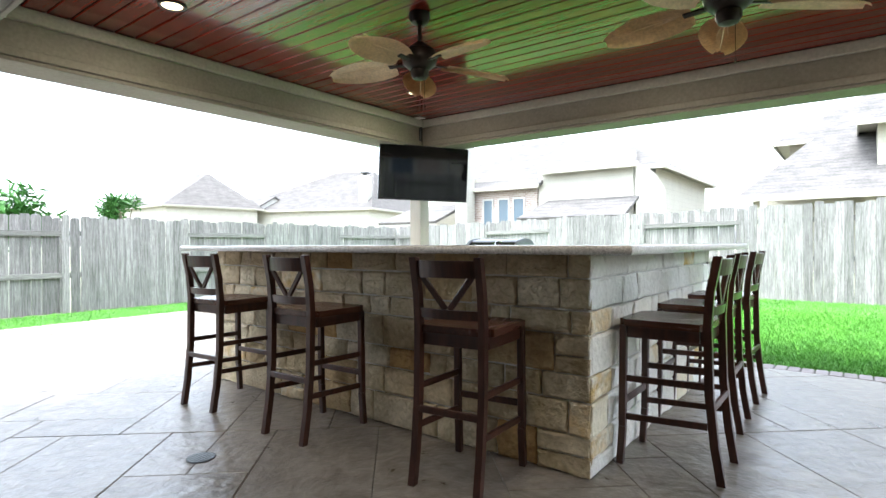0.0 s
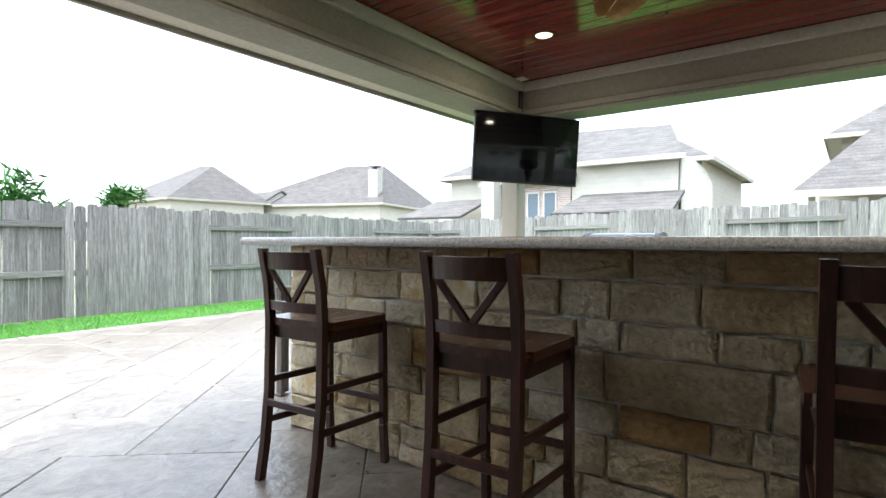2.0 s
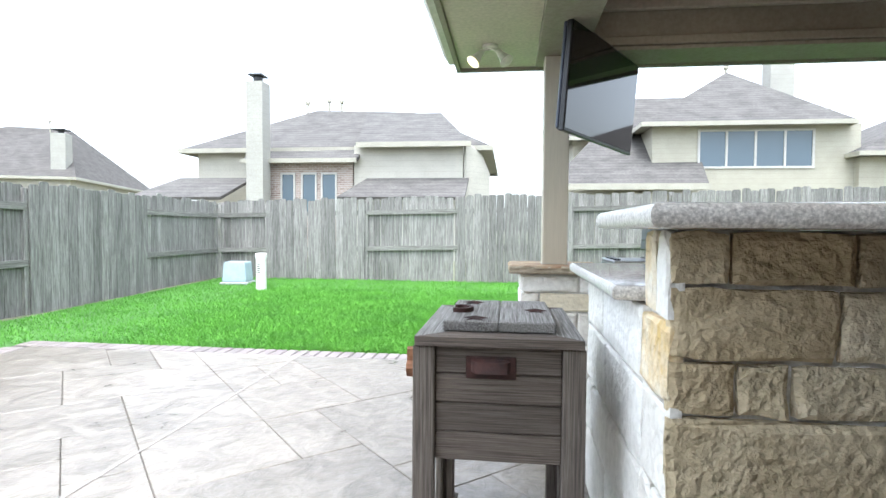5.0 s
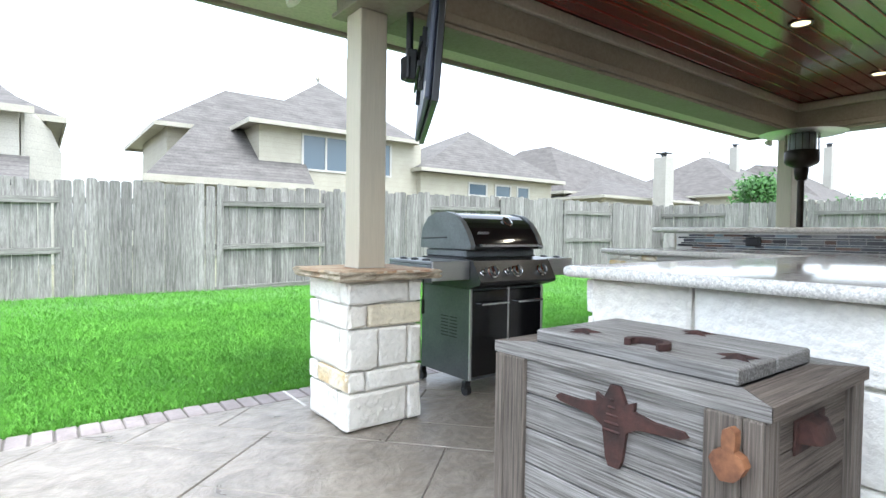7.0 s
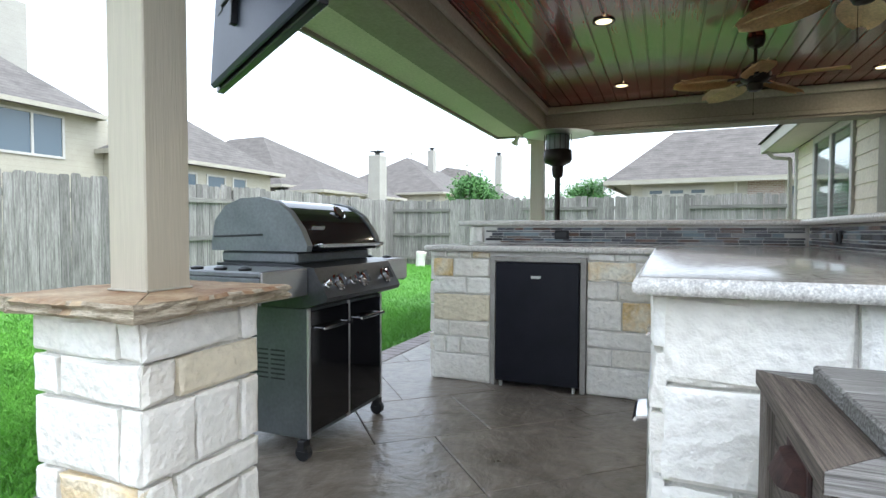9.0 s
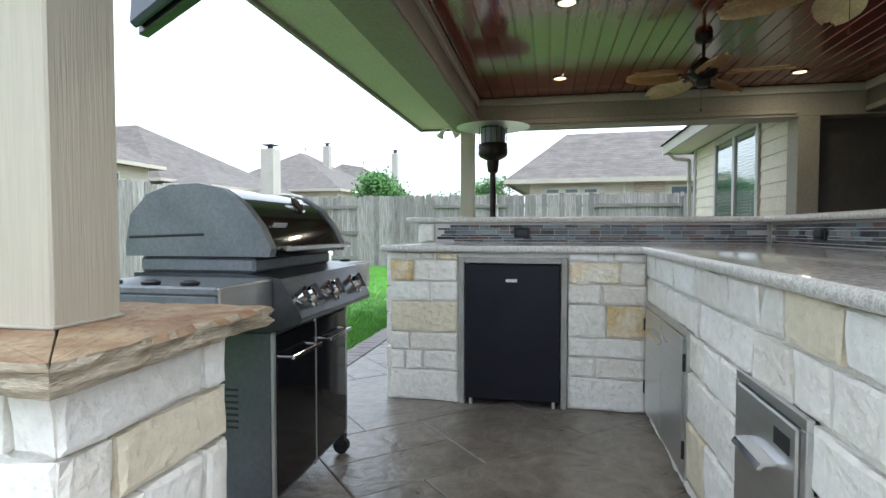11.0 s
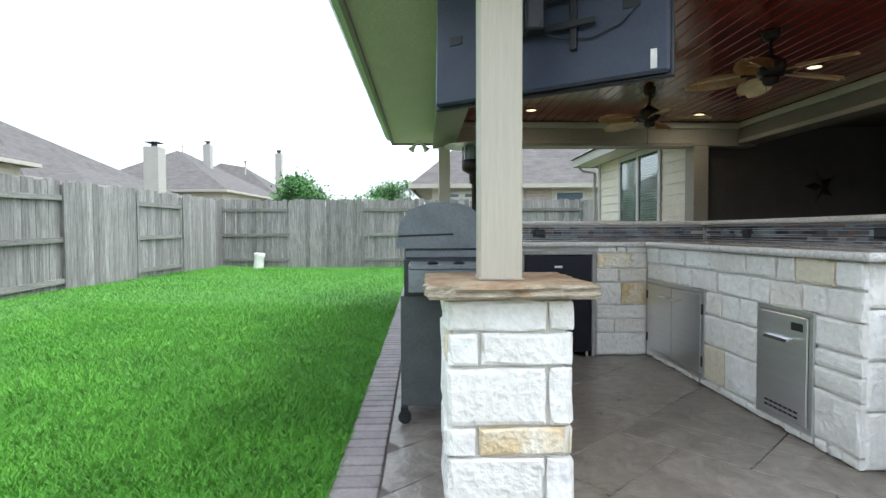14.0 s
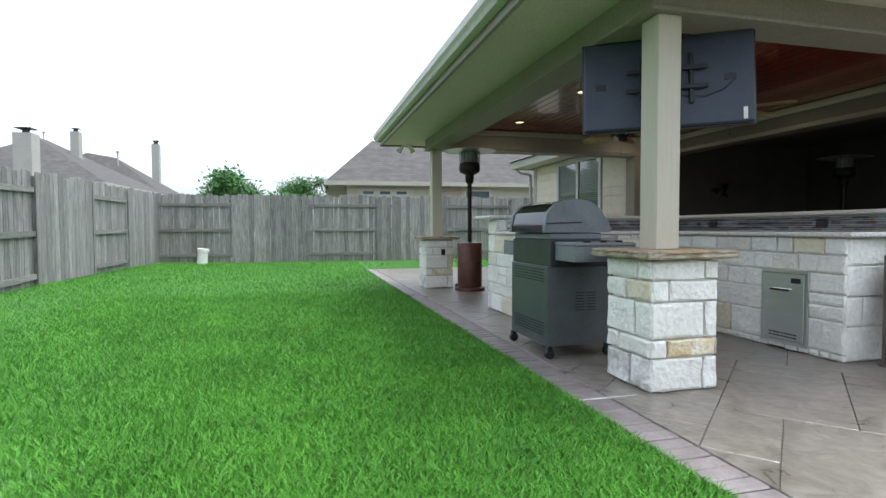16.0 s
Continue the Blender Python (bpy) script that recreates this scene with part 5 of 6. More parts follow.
M["eave"] = material("cream_eave_paint", (0.31, 0.295, 0.24), (0.36, 0.345, 0.285), 2, 0.6, None, 0.05, 30, space="World")
M["far_glass"] = plain("window_glass", (0.09, 0.125, 0.155), 0.05)


def brick_wall_material():
    m = material("house_brick", (0.8, 0.8, 0.8), (1, 1, 1), 3, 0.9, None, 0.2, 40, space="World")
    n, l = m.node_tree.nodes, m.node_tree.links
    s = n["Principled BSDF"]
    g = n.new("ShaderNodeNewGeometry")
    sep, com = n.new("ShaderNodeSeparateXYZ"), n.new("ShaderNodeCombineXYZ")
    add = n.new("ShaderNodeMath")
    l.new(g.outputs["Position"], sep.inputs[0])
    l.new(sep.outputs["X"], add.inputs[0])
    l.new(sep.outputs["Y"], add.inputs[1])
    l.new(add.outputs[0], com.inputs["X"])
    l.new(sep.outputs["Z"], com.inputs["Y"])
    b = n.new("ShaderNodeTexBrick")
    b.inputs["Color1"].default_value, b.inputs["Color2"].default_value, b.inputs["Mortar"].default_value = (0.24, 0.17, 0.145, 1), (0.36, 0.29, 0.25, 1), (0.42, 0.39, 0.36, 1)
    b.inputs["Scale"].default_value, b.inputs["Brick Width"].default_value, b.inputs["Row Height"].default_value, b.inputs["Mortar Size"].default_value = 1.0, 0.21, 0.076, 0.012
    l.new(com.outputs[0], b.inputs["Vector"])
    l.new(b.outputs["Color"], s.inputs["Base Color"])
    return m


M["far_brick"] = brick_wall_material()


def faces(name, verts, polys, mat, parent, label="", thick=0.0):
    bm = B()
    v = [bm.verts.new(p) for p in verts]
    for q in polys:
        bm.faces.new([v[i] for i in q])
    if thick:
        bmesh.ops.recalc_face_normals(bm, faces=bm.faces)
        bmesh.ops.solidify(bm, geom=list(bm.faces), thickness=thick)
    return part(name, bm, mat, parent, label)


def hip(parent, x0, y0, x1, y1, z, ridge, mat, name="roof", skirt=True):
    """A hipped roof: eaves round a rectangle at z, and a ridge of one or two points."""
    v = [(x0, y0, z), (x1, y0, z), (x1, y1, z), (x0, y1, z)] + list(ridge)
    if len(ridge) == 1:
        q = [(0, 1, 4), (1, 2, 4), (2, 3, 4), (3, 0, 4)]
    elif abs(ridge[0][0] - ridge[1][0]) > abs(ridge[0][1] - ridge[1][1]):
        q = [(0, 1, 5, 4), (1, 2, 5), (2, 3, 4, 5), (3, 0, 4)]
    else:
        q = [(0, 1, 4), (1, 2, 5, 4), (2, 3, 5), (3, 0, 4, 5)]
    r = faces(name, v, q, mat, parent)
    if skirt:
        faces("soffit", [(x0, y0, z - 0.015), (x1, y0, z - 0.015), (x1, y1, z - 0.015), (x0, y1, z - 0.015)], [(3, 2, 1, 0)], M["eave"], r)
    if skirt:
        bm = B()
        for a in ((x0 - 0.03, y0 - 0.03, x1 + 0.03, y0 + 0.02), (x0 - 0.03, y1 - 0.02, x1 + 0.03, y1 + 0.03), (x0 - 0.03, y0 + 0.02, x0 + 0.02, y1 - 0.02), (x1 - 0.02, y0 + 0.02, x1 + 0.03, y1 - 0.02)):
            box(bm, a[0], a[1], z - 0.14, a[2], a[3], z + 0.02)
        part("eave_board", bm, M["eave"], r, "cream painted eave board")
    return r


def wall_box(parent, x0, y0, x1, y1, z1, mat, name="wall", z0=-2.5):
    bm = B()
    box(bm, x0, y0, z0, x1, y1, z1)
    return part(name, bm, mat, parent)


def window(parent, x0, x1, z0, z1, at, axis="y", out=-1, panes=1, frame=0.08):
    """A framed window on a wall of a far house, panes side by side."""
    def put(bm, a, b, c, d, n0, n1):
        lo, hi = sorted((at + out * n0, at + out * n1))
        if axis == "y":
            box(bm, a, lo, c, b, hi, d)
        else:
            box(bm, lo, a, c, hi, b, d)
    bm = B()
    put(bm, x0, x1, z0, z0 + frame, 0, 0.05)
    put(bm, x0, x1, z1 - frame, z1, 0, 0.05)
    w = (x1 - x0) / panes
    for k in range(panes + 1):
        c = x0 + w * k
        h = frame / 2 if 0 < k < panes else frame
        put(bm, max(x0, c - h), min(x1, c + h), z0 + frame, z1 - frame, 0, 0.05)
    win = part("window", bm, M["far_white"], parent)
    for k in range(panes):
        bm = B()
        put(bm, x0 + w * k + frame / 2, x0 + w * (k + 1) - frame / 2, z0 + frame, z1 - frame, 0.0, 0.012)
        part("pane", bm, M["far_glass"], win, "dark reflecting glass")
    return win


def chimney(parent, x0, y0, x1, y1, z0, z1):
    c = wall_box(parent, x0, y0, x1, y1, z1, M["far_chimney"], "chimney", z0)
    bm = B()
    mx, my = (x0 + x1) / 2, (y0 + y1) / 2
    rod(bm, (mx, my, z1), (mx, my, z1 + 0.22), 0.16, None, 12)
    box(bm, x0 + 0.05, y0 + 0.05, z1 + 0.22, x1 - 0.05, y1 - 0.05, z1 + 0.27)
    part("chimney_cap", bm, M["black"], c, "dark metal chimney cap")


def vent(parent, x, y, z, h=0.5):
    bm = B()
    rod(bm, (x, y, z - 0.4), (x, y, z + h), 0.05, None, 8)
    rod(bm, (x, y, z + h), (x, y, z + h + 0.12), 0.11, None, 8)
    part("vent_pipe", bm, M["far_siding2"], parent)


roof = thing("patio_roof", "grey shingled hip roof over the covered patio", "roof")
hip(roof, -4.52, -3.0, 3.11, 6.35, 2.675, [(-0.7, -3.0, 4.75), (-0.7, 2.6, 4.75)], M["far_shingle"], "shingle_slope", False)
gutter = thing("gutter", "pale metal gutter along the patio roof edge", "gutter")
M["gutter"] = material("gutter_metal", (0.52, 0.50, 0.44), (0.58, 0.56, 0.50), 3, 0.45, None, 0.03, 40, space="World")
gp = [(0.0, 0.0), (0.07, 0.0), (0.085, 0.03), (0.11, 0.06), (0.115, 0.12), (0.10, 0.12), (0.095, 0.065), (0.07, 0.035), (0.06, 0.012), (0.0, 0.012)]
bm = B()
extrude_profile(bm, [(6.302 + a, 2.545 + b) for a, b in gp], "x", -4.47, 3.06)
part("trough", bm, M["gutter"], gutter)
bm = B()
extrude_profile(bm, [(-4.472 - a, 2.545 + b) for a, b in gp], "y", -2.6, 6.30)
part("trough", bm, M["gutter"], gutter)

# ---- house wing beside the patio ----
bm = B()
box(bm, 2.55, -3.0, -0.1, 6.45, 1.66, 3.0)
wing = structure("wall_wing", bm, M["shade_wall"], "cream lap-sided house wing with a shuttered window", "wall")
k = 0
z = 0.02
while z < 2.56:
    for a, b in ((2.352, 3.22), (5.20, 6.45)) if 0.5 < z + 0.09 < 2.50 else ((2.352, 6.45),):
        bm = B()
        extrude_profile(bm, [(1.662, z), (1.70, z), (1.684, min(z + 0.185, 2.575)), (1.662, min(z + 0.185, 2.575))], "x", a, b)
        part("siding_board", bm, M["siding"], wing)
    z += 0.18
bm = B()
box(bm, 6.40, 1.6605, 0.0, 6.52, 1.725, 2.575, 0.003)
part("corner_board", bm, M["far_white"], wing)
M["clear_glass"] = plain("clear_glass", (0.9, 0.95, 0.93), 0.02, 0, 0, True)
M["clear_glass"].node_tree.nodes["Principled BSDF"].inputs["Specular IOR Level"].default_value = 0.2
win = tagged(thing("window_1", "double window in cream siding, closed blinds tinted with lawn reflection", "window"), kind="structure")
for a in ((3.22, 3.32, 0.5, 2.55), (5.10, 5.20, 0.5, 2.55), (4.16, 4.26, 0.6, 2.45), (3.32, 5.10, 2.45, 2.55), (3.32, 5.10, 0.5, 0.6)):
    bm = B()
    box(bm, a[0], 1.662, a[2], a[1], 1.73, a[3], 0.003)
    part("window_frame", bm, M["far_white"], win)
for a, b in ((3.32, 4.16), (4.26, 5.10)):
    bm = B()
    box(bm, a, 1.70, 0.6, b, 1.706, 2.45)
    pane = part("pane", bm, M["clear_glass"], win, "clear glass")
    pane.visible_shadow = False
    for k in range(40):
        bm = B()
        zz = 0.63 + 0.0455 * k
        box(bm, a + 0.01, -0.02, -0.003, b - 0.01, 0.02, 0.003)
        sl = part("blind_slat", bm, M["slat"], win)
        sl.matrix_basis = Matrix.Translation((0, 1.682, zz)) @ pose(0, 0, 0, 42, 0, 0)
bm = B()
box(bm, 2.40, 1.70, 2.578, 6.95, 2.16, 2.60)
structure("soffit_wing", bm, M["soffit"], "cream soffit under the house wing eave", "soffit")
bm = B()
box(bm, 3.07, 2.162, 2.56, 6.97, 2.20, 2.74, 0.003)
box(bm, 6.95, -3.0, 2.56, 6.99, 2.162, 2.74, 0.003)
structure("fascia_wing", bm, M["eave"], "cream fascia and gutter of the house wing", "fascia")
wroof = thing("wing_roof", "grey shingled roof of the house wing", "roof")
hip(wroof, 2.6, -8.0, 7.05, 2.25, 2.745, [(4.7, -6.0, 4.2), (4.7, 0.0, 4.2)], M["far_shingle"], "shingle_slope", False)
spout = thing("downspout", "cream metal downspout elbow under the wing eave", "downspout")
bm = B()
for p, q in (((6.75, 2.16, 2.60), (6.72, 2.02, 2.45)), ((6.72, 2.02, 2.45), (6.60, 1.78, 2.40)), ((6.60, 1.78, 2.40), (6.56, 1.76, 0.1))):
    bar_between(bm, p, q, 0.07, 0.06, (0, 0.3, 1) if q[2] > 1 else (0, 1, 0))
part("pipe", bm, M["eave"], spout)

# ---- neighbouring houses ----
h = thing("neighbour_house", "two-storey cream siding and brick house behind the fence", "house")
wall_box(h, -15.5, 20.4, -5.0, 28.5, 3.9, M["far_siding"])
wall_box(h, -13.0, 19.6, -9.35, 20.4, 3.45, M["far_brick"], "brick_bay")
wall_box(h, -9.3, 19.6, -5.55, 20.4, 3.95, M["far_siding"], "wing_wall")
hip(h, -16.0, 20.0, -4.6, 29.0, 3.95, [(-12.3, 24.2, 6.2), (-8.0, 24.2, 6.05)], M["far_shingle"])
faces("bay_roof", [(-13.2, 19.3, 3.46), (-9.1, 19.3, 3.50), (-9.1, 22.0, 4.98), (-13.2, 22.0, 4.98)], [(0, 1, 2, 3)], M["far_shingle"], h, "", 0.12)
faces("wing_roof", [(-9.1, 19.25, 3.98), (-5.3, 19.25, 3.98), (-6.8, 23.5, 5.86), (-9.9, 23.5, 5.86)], [(0, 1, 2, 3)], M["far_shingle"], h, "", 0.12)
faces("side_wall", [(-5.52, 19.62, 0.0), (-4.75, 20.5, 0.0), (-4.75, 20.5, 3.05), (-4.98, 20.25, 3.6), (-5.3, 19.9, 3.92), (-5.52, 19.62, 4.0)], [(0, 1, 2, 3, 4, 5)], M["far_siding"], h, "", 0.10)
bm = B()
box(bm, -13.25, 19.22, 3.34, -9.12, 19.30, 3.49)
box(bm, -9.12, 19.17, 3.83, -5.25, 19.25, 4.00)
part("eave_board", bm, M["eave"], h, "cream painted eave board")
faces("porch_roof", [(-9.4, 18.0, 2.10), (-5.35, 18.0, 2.10), (-5.35, 19.58, 2.83), (-8.85, 19.58, 2.83)], [(0, 1, 2, 3)], M["far_shingle"], h, "", 0.10)
faces("porch_roof", [(-16.6, 18.0, 2.10), (-13.3, 18.0, 2.10), (-13.1, 19.9, 2.9), (-15.9, 19.9, 2.9)], [(0, 1, 2, 3)], M["far_shingle"], h, "", 0.10)
wall_box(h, -9.1, 18.4, -5.7, 19.58, 2.08, M["far_siding"], "porch_wall")
for a, b in ((-11.93, -11.40), (-11.18, -10.62), (-10.47, -9.90)):
    window(h, a, b, 1.5, 3.03, 19.6, frame=0.06)
chimney(h, -12.78, 18.75, -12.2, 19.35, 0.0, 6.0)
for x, yy, zz in ((-11.75, 24.2, 6.15), (-11.2, 24.2, 6.1), (-12.6, 23.9, 6.0)):
    vent(h, x, yy, zz, 0.4)

h = thing("neighbour_house", "two-storey tan siding house with a wide upper window", "house")
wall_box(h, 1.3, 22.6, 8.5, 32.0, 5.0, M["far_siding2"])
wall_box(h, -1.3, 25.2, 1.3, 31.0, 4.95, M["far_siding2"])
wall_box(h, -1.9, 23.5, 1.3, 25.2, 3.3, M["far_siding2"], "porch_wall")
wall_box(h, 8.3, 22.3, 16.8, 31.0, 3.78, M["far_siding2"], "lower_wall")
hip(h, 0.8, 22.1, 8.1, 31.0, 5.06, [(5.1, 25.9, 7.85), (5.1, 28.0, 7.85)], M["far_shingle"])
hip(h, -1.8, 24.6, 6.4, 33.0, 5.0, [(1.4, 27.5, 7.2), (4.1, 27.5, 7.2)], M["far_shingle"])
faces("porch_roof", [(-2.6, 21.4, 2.72), (2.95, 21.4, 2.78), (3.6, 27.0, 6.95), (1.3, 27.0, 6.95)], [(0, 1, 2, 3)], M["far_shingle"], h, "", 0.12)
bm = B()
box(bm, -2.65, 21.33, 2.56, 3.0, 21.42, 2.78)
part("eave_board", bm, M["eave"], h, "cream painted eave board")
hip(h, 8.0, 21.8, 17.3, 31.0, 3.9, [(12.7, 24.4, 6.38), (13.8, 27.5, 6.38)], M["far_shingle"])
wall_box(h, -2.1, 21.7, -1.9, 21.9, 2.6, M["far_siding2"], "porch_post")
wall_box(h, 1.0, 21.7, 1.2, 21.9, 2.6, M["far_siding2"], "porch_post")
window(h, 2.92, 6.95, 3.42, 4.86, 22.6, panes=4)
for a, b in ((11.0, 12.2), (12.7, 13.8), (14.2, 15.1)):
    window(h, a, b, 2.85, 3.5, 22.3)
chimney(h, 7.0, 26.2, 7.96, 27.0, 4.5, 9.55)
vent(h, 5.3, 26.5, 7.65)
vent(h, 10.3, 28.0, 6.1)


def settle(th, centre, size, turn, shift):
    """Sizes and turns a whole house about a point of its plot and shifts it."""
    c = Vector(centre)
    th.matrix_world = Matrix.Translation(c + Vector(shift)) @ pose(0, 0, 0, 0, 0, turn) @ Matrix.Diagonal((size, size, size, 1)) @ Matrix.Translation(-c)


def plain_house(x0, y0, x1, y1, z, ridge, roof_mat, wall_mat, label):
    hh = thing("neighbour_house", label, "house", None, "houses beyond the fences")
    wall_box(hh, x0 + 0.5, y0 + 0.5, x1 - 0.5, y1 - 0.5, z, wall_mat)
    hip(hh, x0, y0, x1, y1, z, ridge, roof_mat)
    return hh


r = plain_house(19.0, 23.5, 34.0, 37.0, 3.5, [(23.2, 28.9, 7.3), (23.2, 32.0, 7.3)], M["far_brown"], M["far_siding2"], "house with a broad brown hipped shingle roof")
hip(r, 19.0, 20.5, 28.5, 28.0, 3.1, [(24.0, 24.9, 4.75)], M["far_brown"])
wall_box(r, 19.5, 21.0, 28.0, 24.0, 3.1, M["far_siding2"], "wing_wall")
chimney(r, 22.6, 19.1, 23.4, 19.9, 0.0, 5.42)
settle(r, (25, 25, 0), 1.084, -2.7, (4.0, 2.5, 0.18))
r = plain_house(29.9, 17.6, 44.0, 30.0, 3.3, [(36.6, 24.6, 7.15), (38.0, 24.6, 7.15)], M["far_brown"], M["far_siding2"], "house with a brown hipped shingle roof and chimney")
chimney(r, 36.8, 21.9, 37.4, 22.5, 3.0, 7.7)
vent(r, 37.5, 24.6, 7.1)
settle(r, (37, 24, 0), 1.093, -3.2, (8.26, 3.86, 0.78))
r = plain_house(46.0, 16.4, 60.0, 30.0, 3.6, [(52.0, 22.6, 7.95), (52.0, 24.4, 8.25)], M["far_brown"], M["far_siding2"], "house with a low brown hipped shingle roof")
chimney(r, 53.8, 20.3, 54.3, 20.8, 3.0, 9.25)
vent(r, 50.5, 22.0, 7.6)
settle(r, (52, 22, 0), 1.5, -1.3, (5.0, 3.5, -3.4))
r = plain_house(-38.0, 8.5, -25.0, 18.2, 2.8, [(-31.6, 14.6, 6.5), (-29.0, 14.6, 6.3)], M["far_brown"], M["far_siding"], "pale house with a grey hipped shingle roof")
faces("gable", [(-25.6, 17.6, 2.9), (-25.6, 21.8, 2.9), (-25.6, 19.7, 4.1)], [(0, 1, 2)], M["far_white"], r, "white gable", 0.2)
faces("gable_roof", [(-25.4, 17.4, 2.85), (-25.4, 19.7, 4.2), (-31.0, 19.7, 4.2), (-31.0, 17.4, 2.85), (-25.4, 22.0, 2.85), (-31.0, 22.0, 2.85)], [(0, 1, 2, 3), (1, 4, 5, 2)], M["far_brown"], r, "", 0.12)
settle(r, (-28, 16, 0), 0.845, -1.2, (-12.7, 8.9, 1.68))
r = plain_house(-40.0, 19.5, -25.5, 34.5, 3.2, [(-32.0, 25.5, 7.0), (-28.5, 26.0, 7.0)], M["far_brown"], M["far_siding"], "pale house with a broad grey hipped shingle roof")
vent(r, -29.5, 25.5, 6.9)
chimney(r, -27.2, 20.4, -26.4, 21.3, 3.0, 5.9)
settle(r, (-30, 25, 0), 0.982, 18.7, (-4.8, 8.64, 0.81))

h = thing("neighbour_house", "one-storey pale house with brown shingle roof and transom windows", "house")
wall_box(h, 17.0, -9.5, 26.0, 5.6, 2.90, M["far_siding"])
wall_box(h, 16.93, 0.85, 17.0, 1.9, 2.9, M["far_brick"], "brick_pier")
hip(h, 16.4, -10.0, 26.5, 6.45, 2.92, [(20.2, -5.0, 5.15), (20.2, 4.35, 5.15)], M["far_brown"])
bm = B()
box(bm, 16.95, 2.9, 0.0, 17.0, 5.2, 2.72)
part("garage_door", bm, M["far_white"], h, "pale panelled door with transom lights")
for k in range(3):
    window(h, 3.1 + 0.68 * k, 3.68 + 0.68 * k, 2.38, 2.66, 16.95, "x", -1)
window(h, -0.45, 0.72, 1.5, 2.70, 17.0, "x", -1)
bm = B()
rod(bm, (16.9, 2.25, 0.0), (16.9, 2.25, 2.8), 0.05, None, 8)
part("downspout", bm, M["far_white"], h)
settle(h, (17, 0, 0), 1.271, -3.2, (3.99, -1.73, -0.36))

# ---- shrubs and trees beyond the fences ----
M["bark"] = material("bark", (0.10, 0.075, 0.055), (0.17, 0.13, 0.10), 6, 0.95, None, 0.5, 30)
M["leaf"] = material("leaf", (0.022, 0.075, 0.014), (0.055, 0.155, 0.028), 2.0, 0.6, None, 0, 20, space="World", spec=0.2)


def tree(x, y, height, spread, n, seed, palm=False):
    r = random.Random(seed)
    th = thing("tree", "small leafy green tree rising behind the fence" if not palm else "green palm crown rising behind the fence", "tree")
    bm = B()
    rod(bm, (x, y, 0.0), (x + 0.1, y, height * 0.55), 0.11, 0.07, 8)
    tips = []
    for k in range(9):
        a, e = r.uniform(0, 6.28), r.uniform(0.35, 1.0)
        tip = Vector((x + math.cos(a) * spread * r.uniform(0.4, 1.0), y + math.sin(a) * spread * r.uniform(0.4, 1.0), height * (0.55 + 0.42 * e)))
        rod(bm, (x + 0.1, y, height * r.uniform(0.35, 0.55)), tip, 0.045, 0.012, 6)
        tips.append(tip)
    part("trunk", bm, M["bark"], th)
    vs, fs = [], []
    for k in range(n):
        t = tips[r.randrange(len(tips))]
        c = t + Vector((r.gauss(0, 1), r.gauss(0, 1), r.gauss(0, 0.8))) * spread * 0.27
        d = Vector((r.uniform(-1, 1), r.uniform(-1, 1), r.uniform(-0.6, 0.8))).normalized()
        s = d.orthogonal().normalized()
        ln, w = r.uniform(0.07, 0.15), r.uniform(0.03, 0.055)
        if palm:
            ln, w = ln * 3.2, w * 0.7
        i = len(vs)
        vs += [c, c + d * ln * 0.5 + s * w, c + d * ln, c + d * ln * 0.5 - s * w]
        fs.append((i, i + 1, i + 2, i + 3))
    me = bpy.data.meshes.new("crown")
    me.from_pydata([tuple(v) for v in vs], [], fs)
    me.materials.append(M["leaf"])
    ob = new("crown", me)
    ob.parent = th


tree(12.45, 10.0, 2.88, 0.72, 3200, 1)
tree(21.0, 9.0, 2.5, 1.1, 2200, 2)
tree(24.0, 7.6, 3.65, 1.05, 4200, 3)
tree(15.2, 8.1, 2.05, 0.8, 1500, 4)
tree(-15.0, 4.2, 2.25, 0.8, 1500, 5, True)
tree(-24.0, 10.2, 3.2, 0.6, 900, 6, True)

# ---- patio slabs, border bricks, control joints ----


def clip(poly, x0, y0, x1, y1):
    for axis, lim, keep in ((0, x0, 1), (0, x1, -1), (1, y0, 1), (1, y1, -1)):
        out = []
        for i, p in enumerate(poly):
            q = poly[(i + 1) % len(poly)]
            a, b = (p[axis] - lim) * keep, (q[axis] - lim) * keep
            if a >= 0:
                out.append(p)
            if (a > 0 > b) or (a < 0 < b):
                t = a / (a - b)
                out.append((p[0] + (q[0] - p[0]) * t, p[1] + (q[1] - p[1]) * t))
        poly = out
        if len(poly) < 3:
            return []
    return poly


def slab_geometry(bm, poly, z):
    cx, cy = sum(p[0] for p in poly) / len(poly), sum(p[1] for p in poly) / len(poly)

    def inset(d):
        o = []
        for x, y in poly:
            v = Vector((x - cx, y - cy))
            L = v.length
            o.append((cx + v.x * (L - d) / L, cy + v.y * (L - d) / L))
        return o
    lo = [bm.verts.new((*p, -0.0125)) for p in inset(0.002)]
    mid = [bm.verts.new((*p, z - 0.003)) for p in inset(0.0035)]
    hi = [bm.verts.new((*p, z)) for p in inset(0.009)]
    n = len(poly)
    for a, b in ((lo, mid), (mid, hi)):
        for i in range(n):
            bm.faces.new((a[i], a[(i + 1) % n], b[(i + 1) % n], b[i]))
    bm.faces.new(hi)


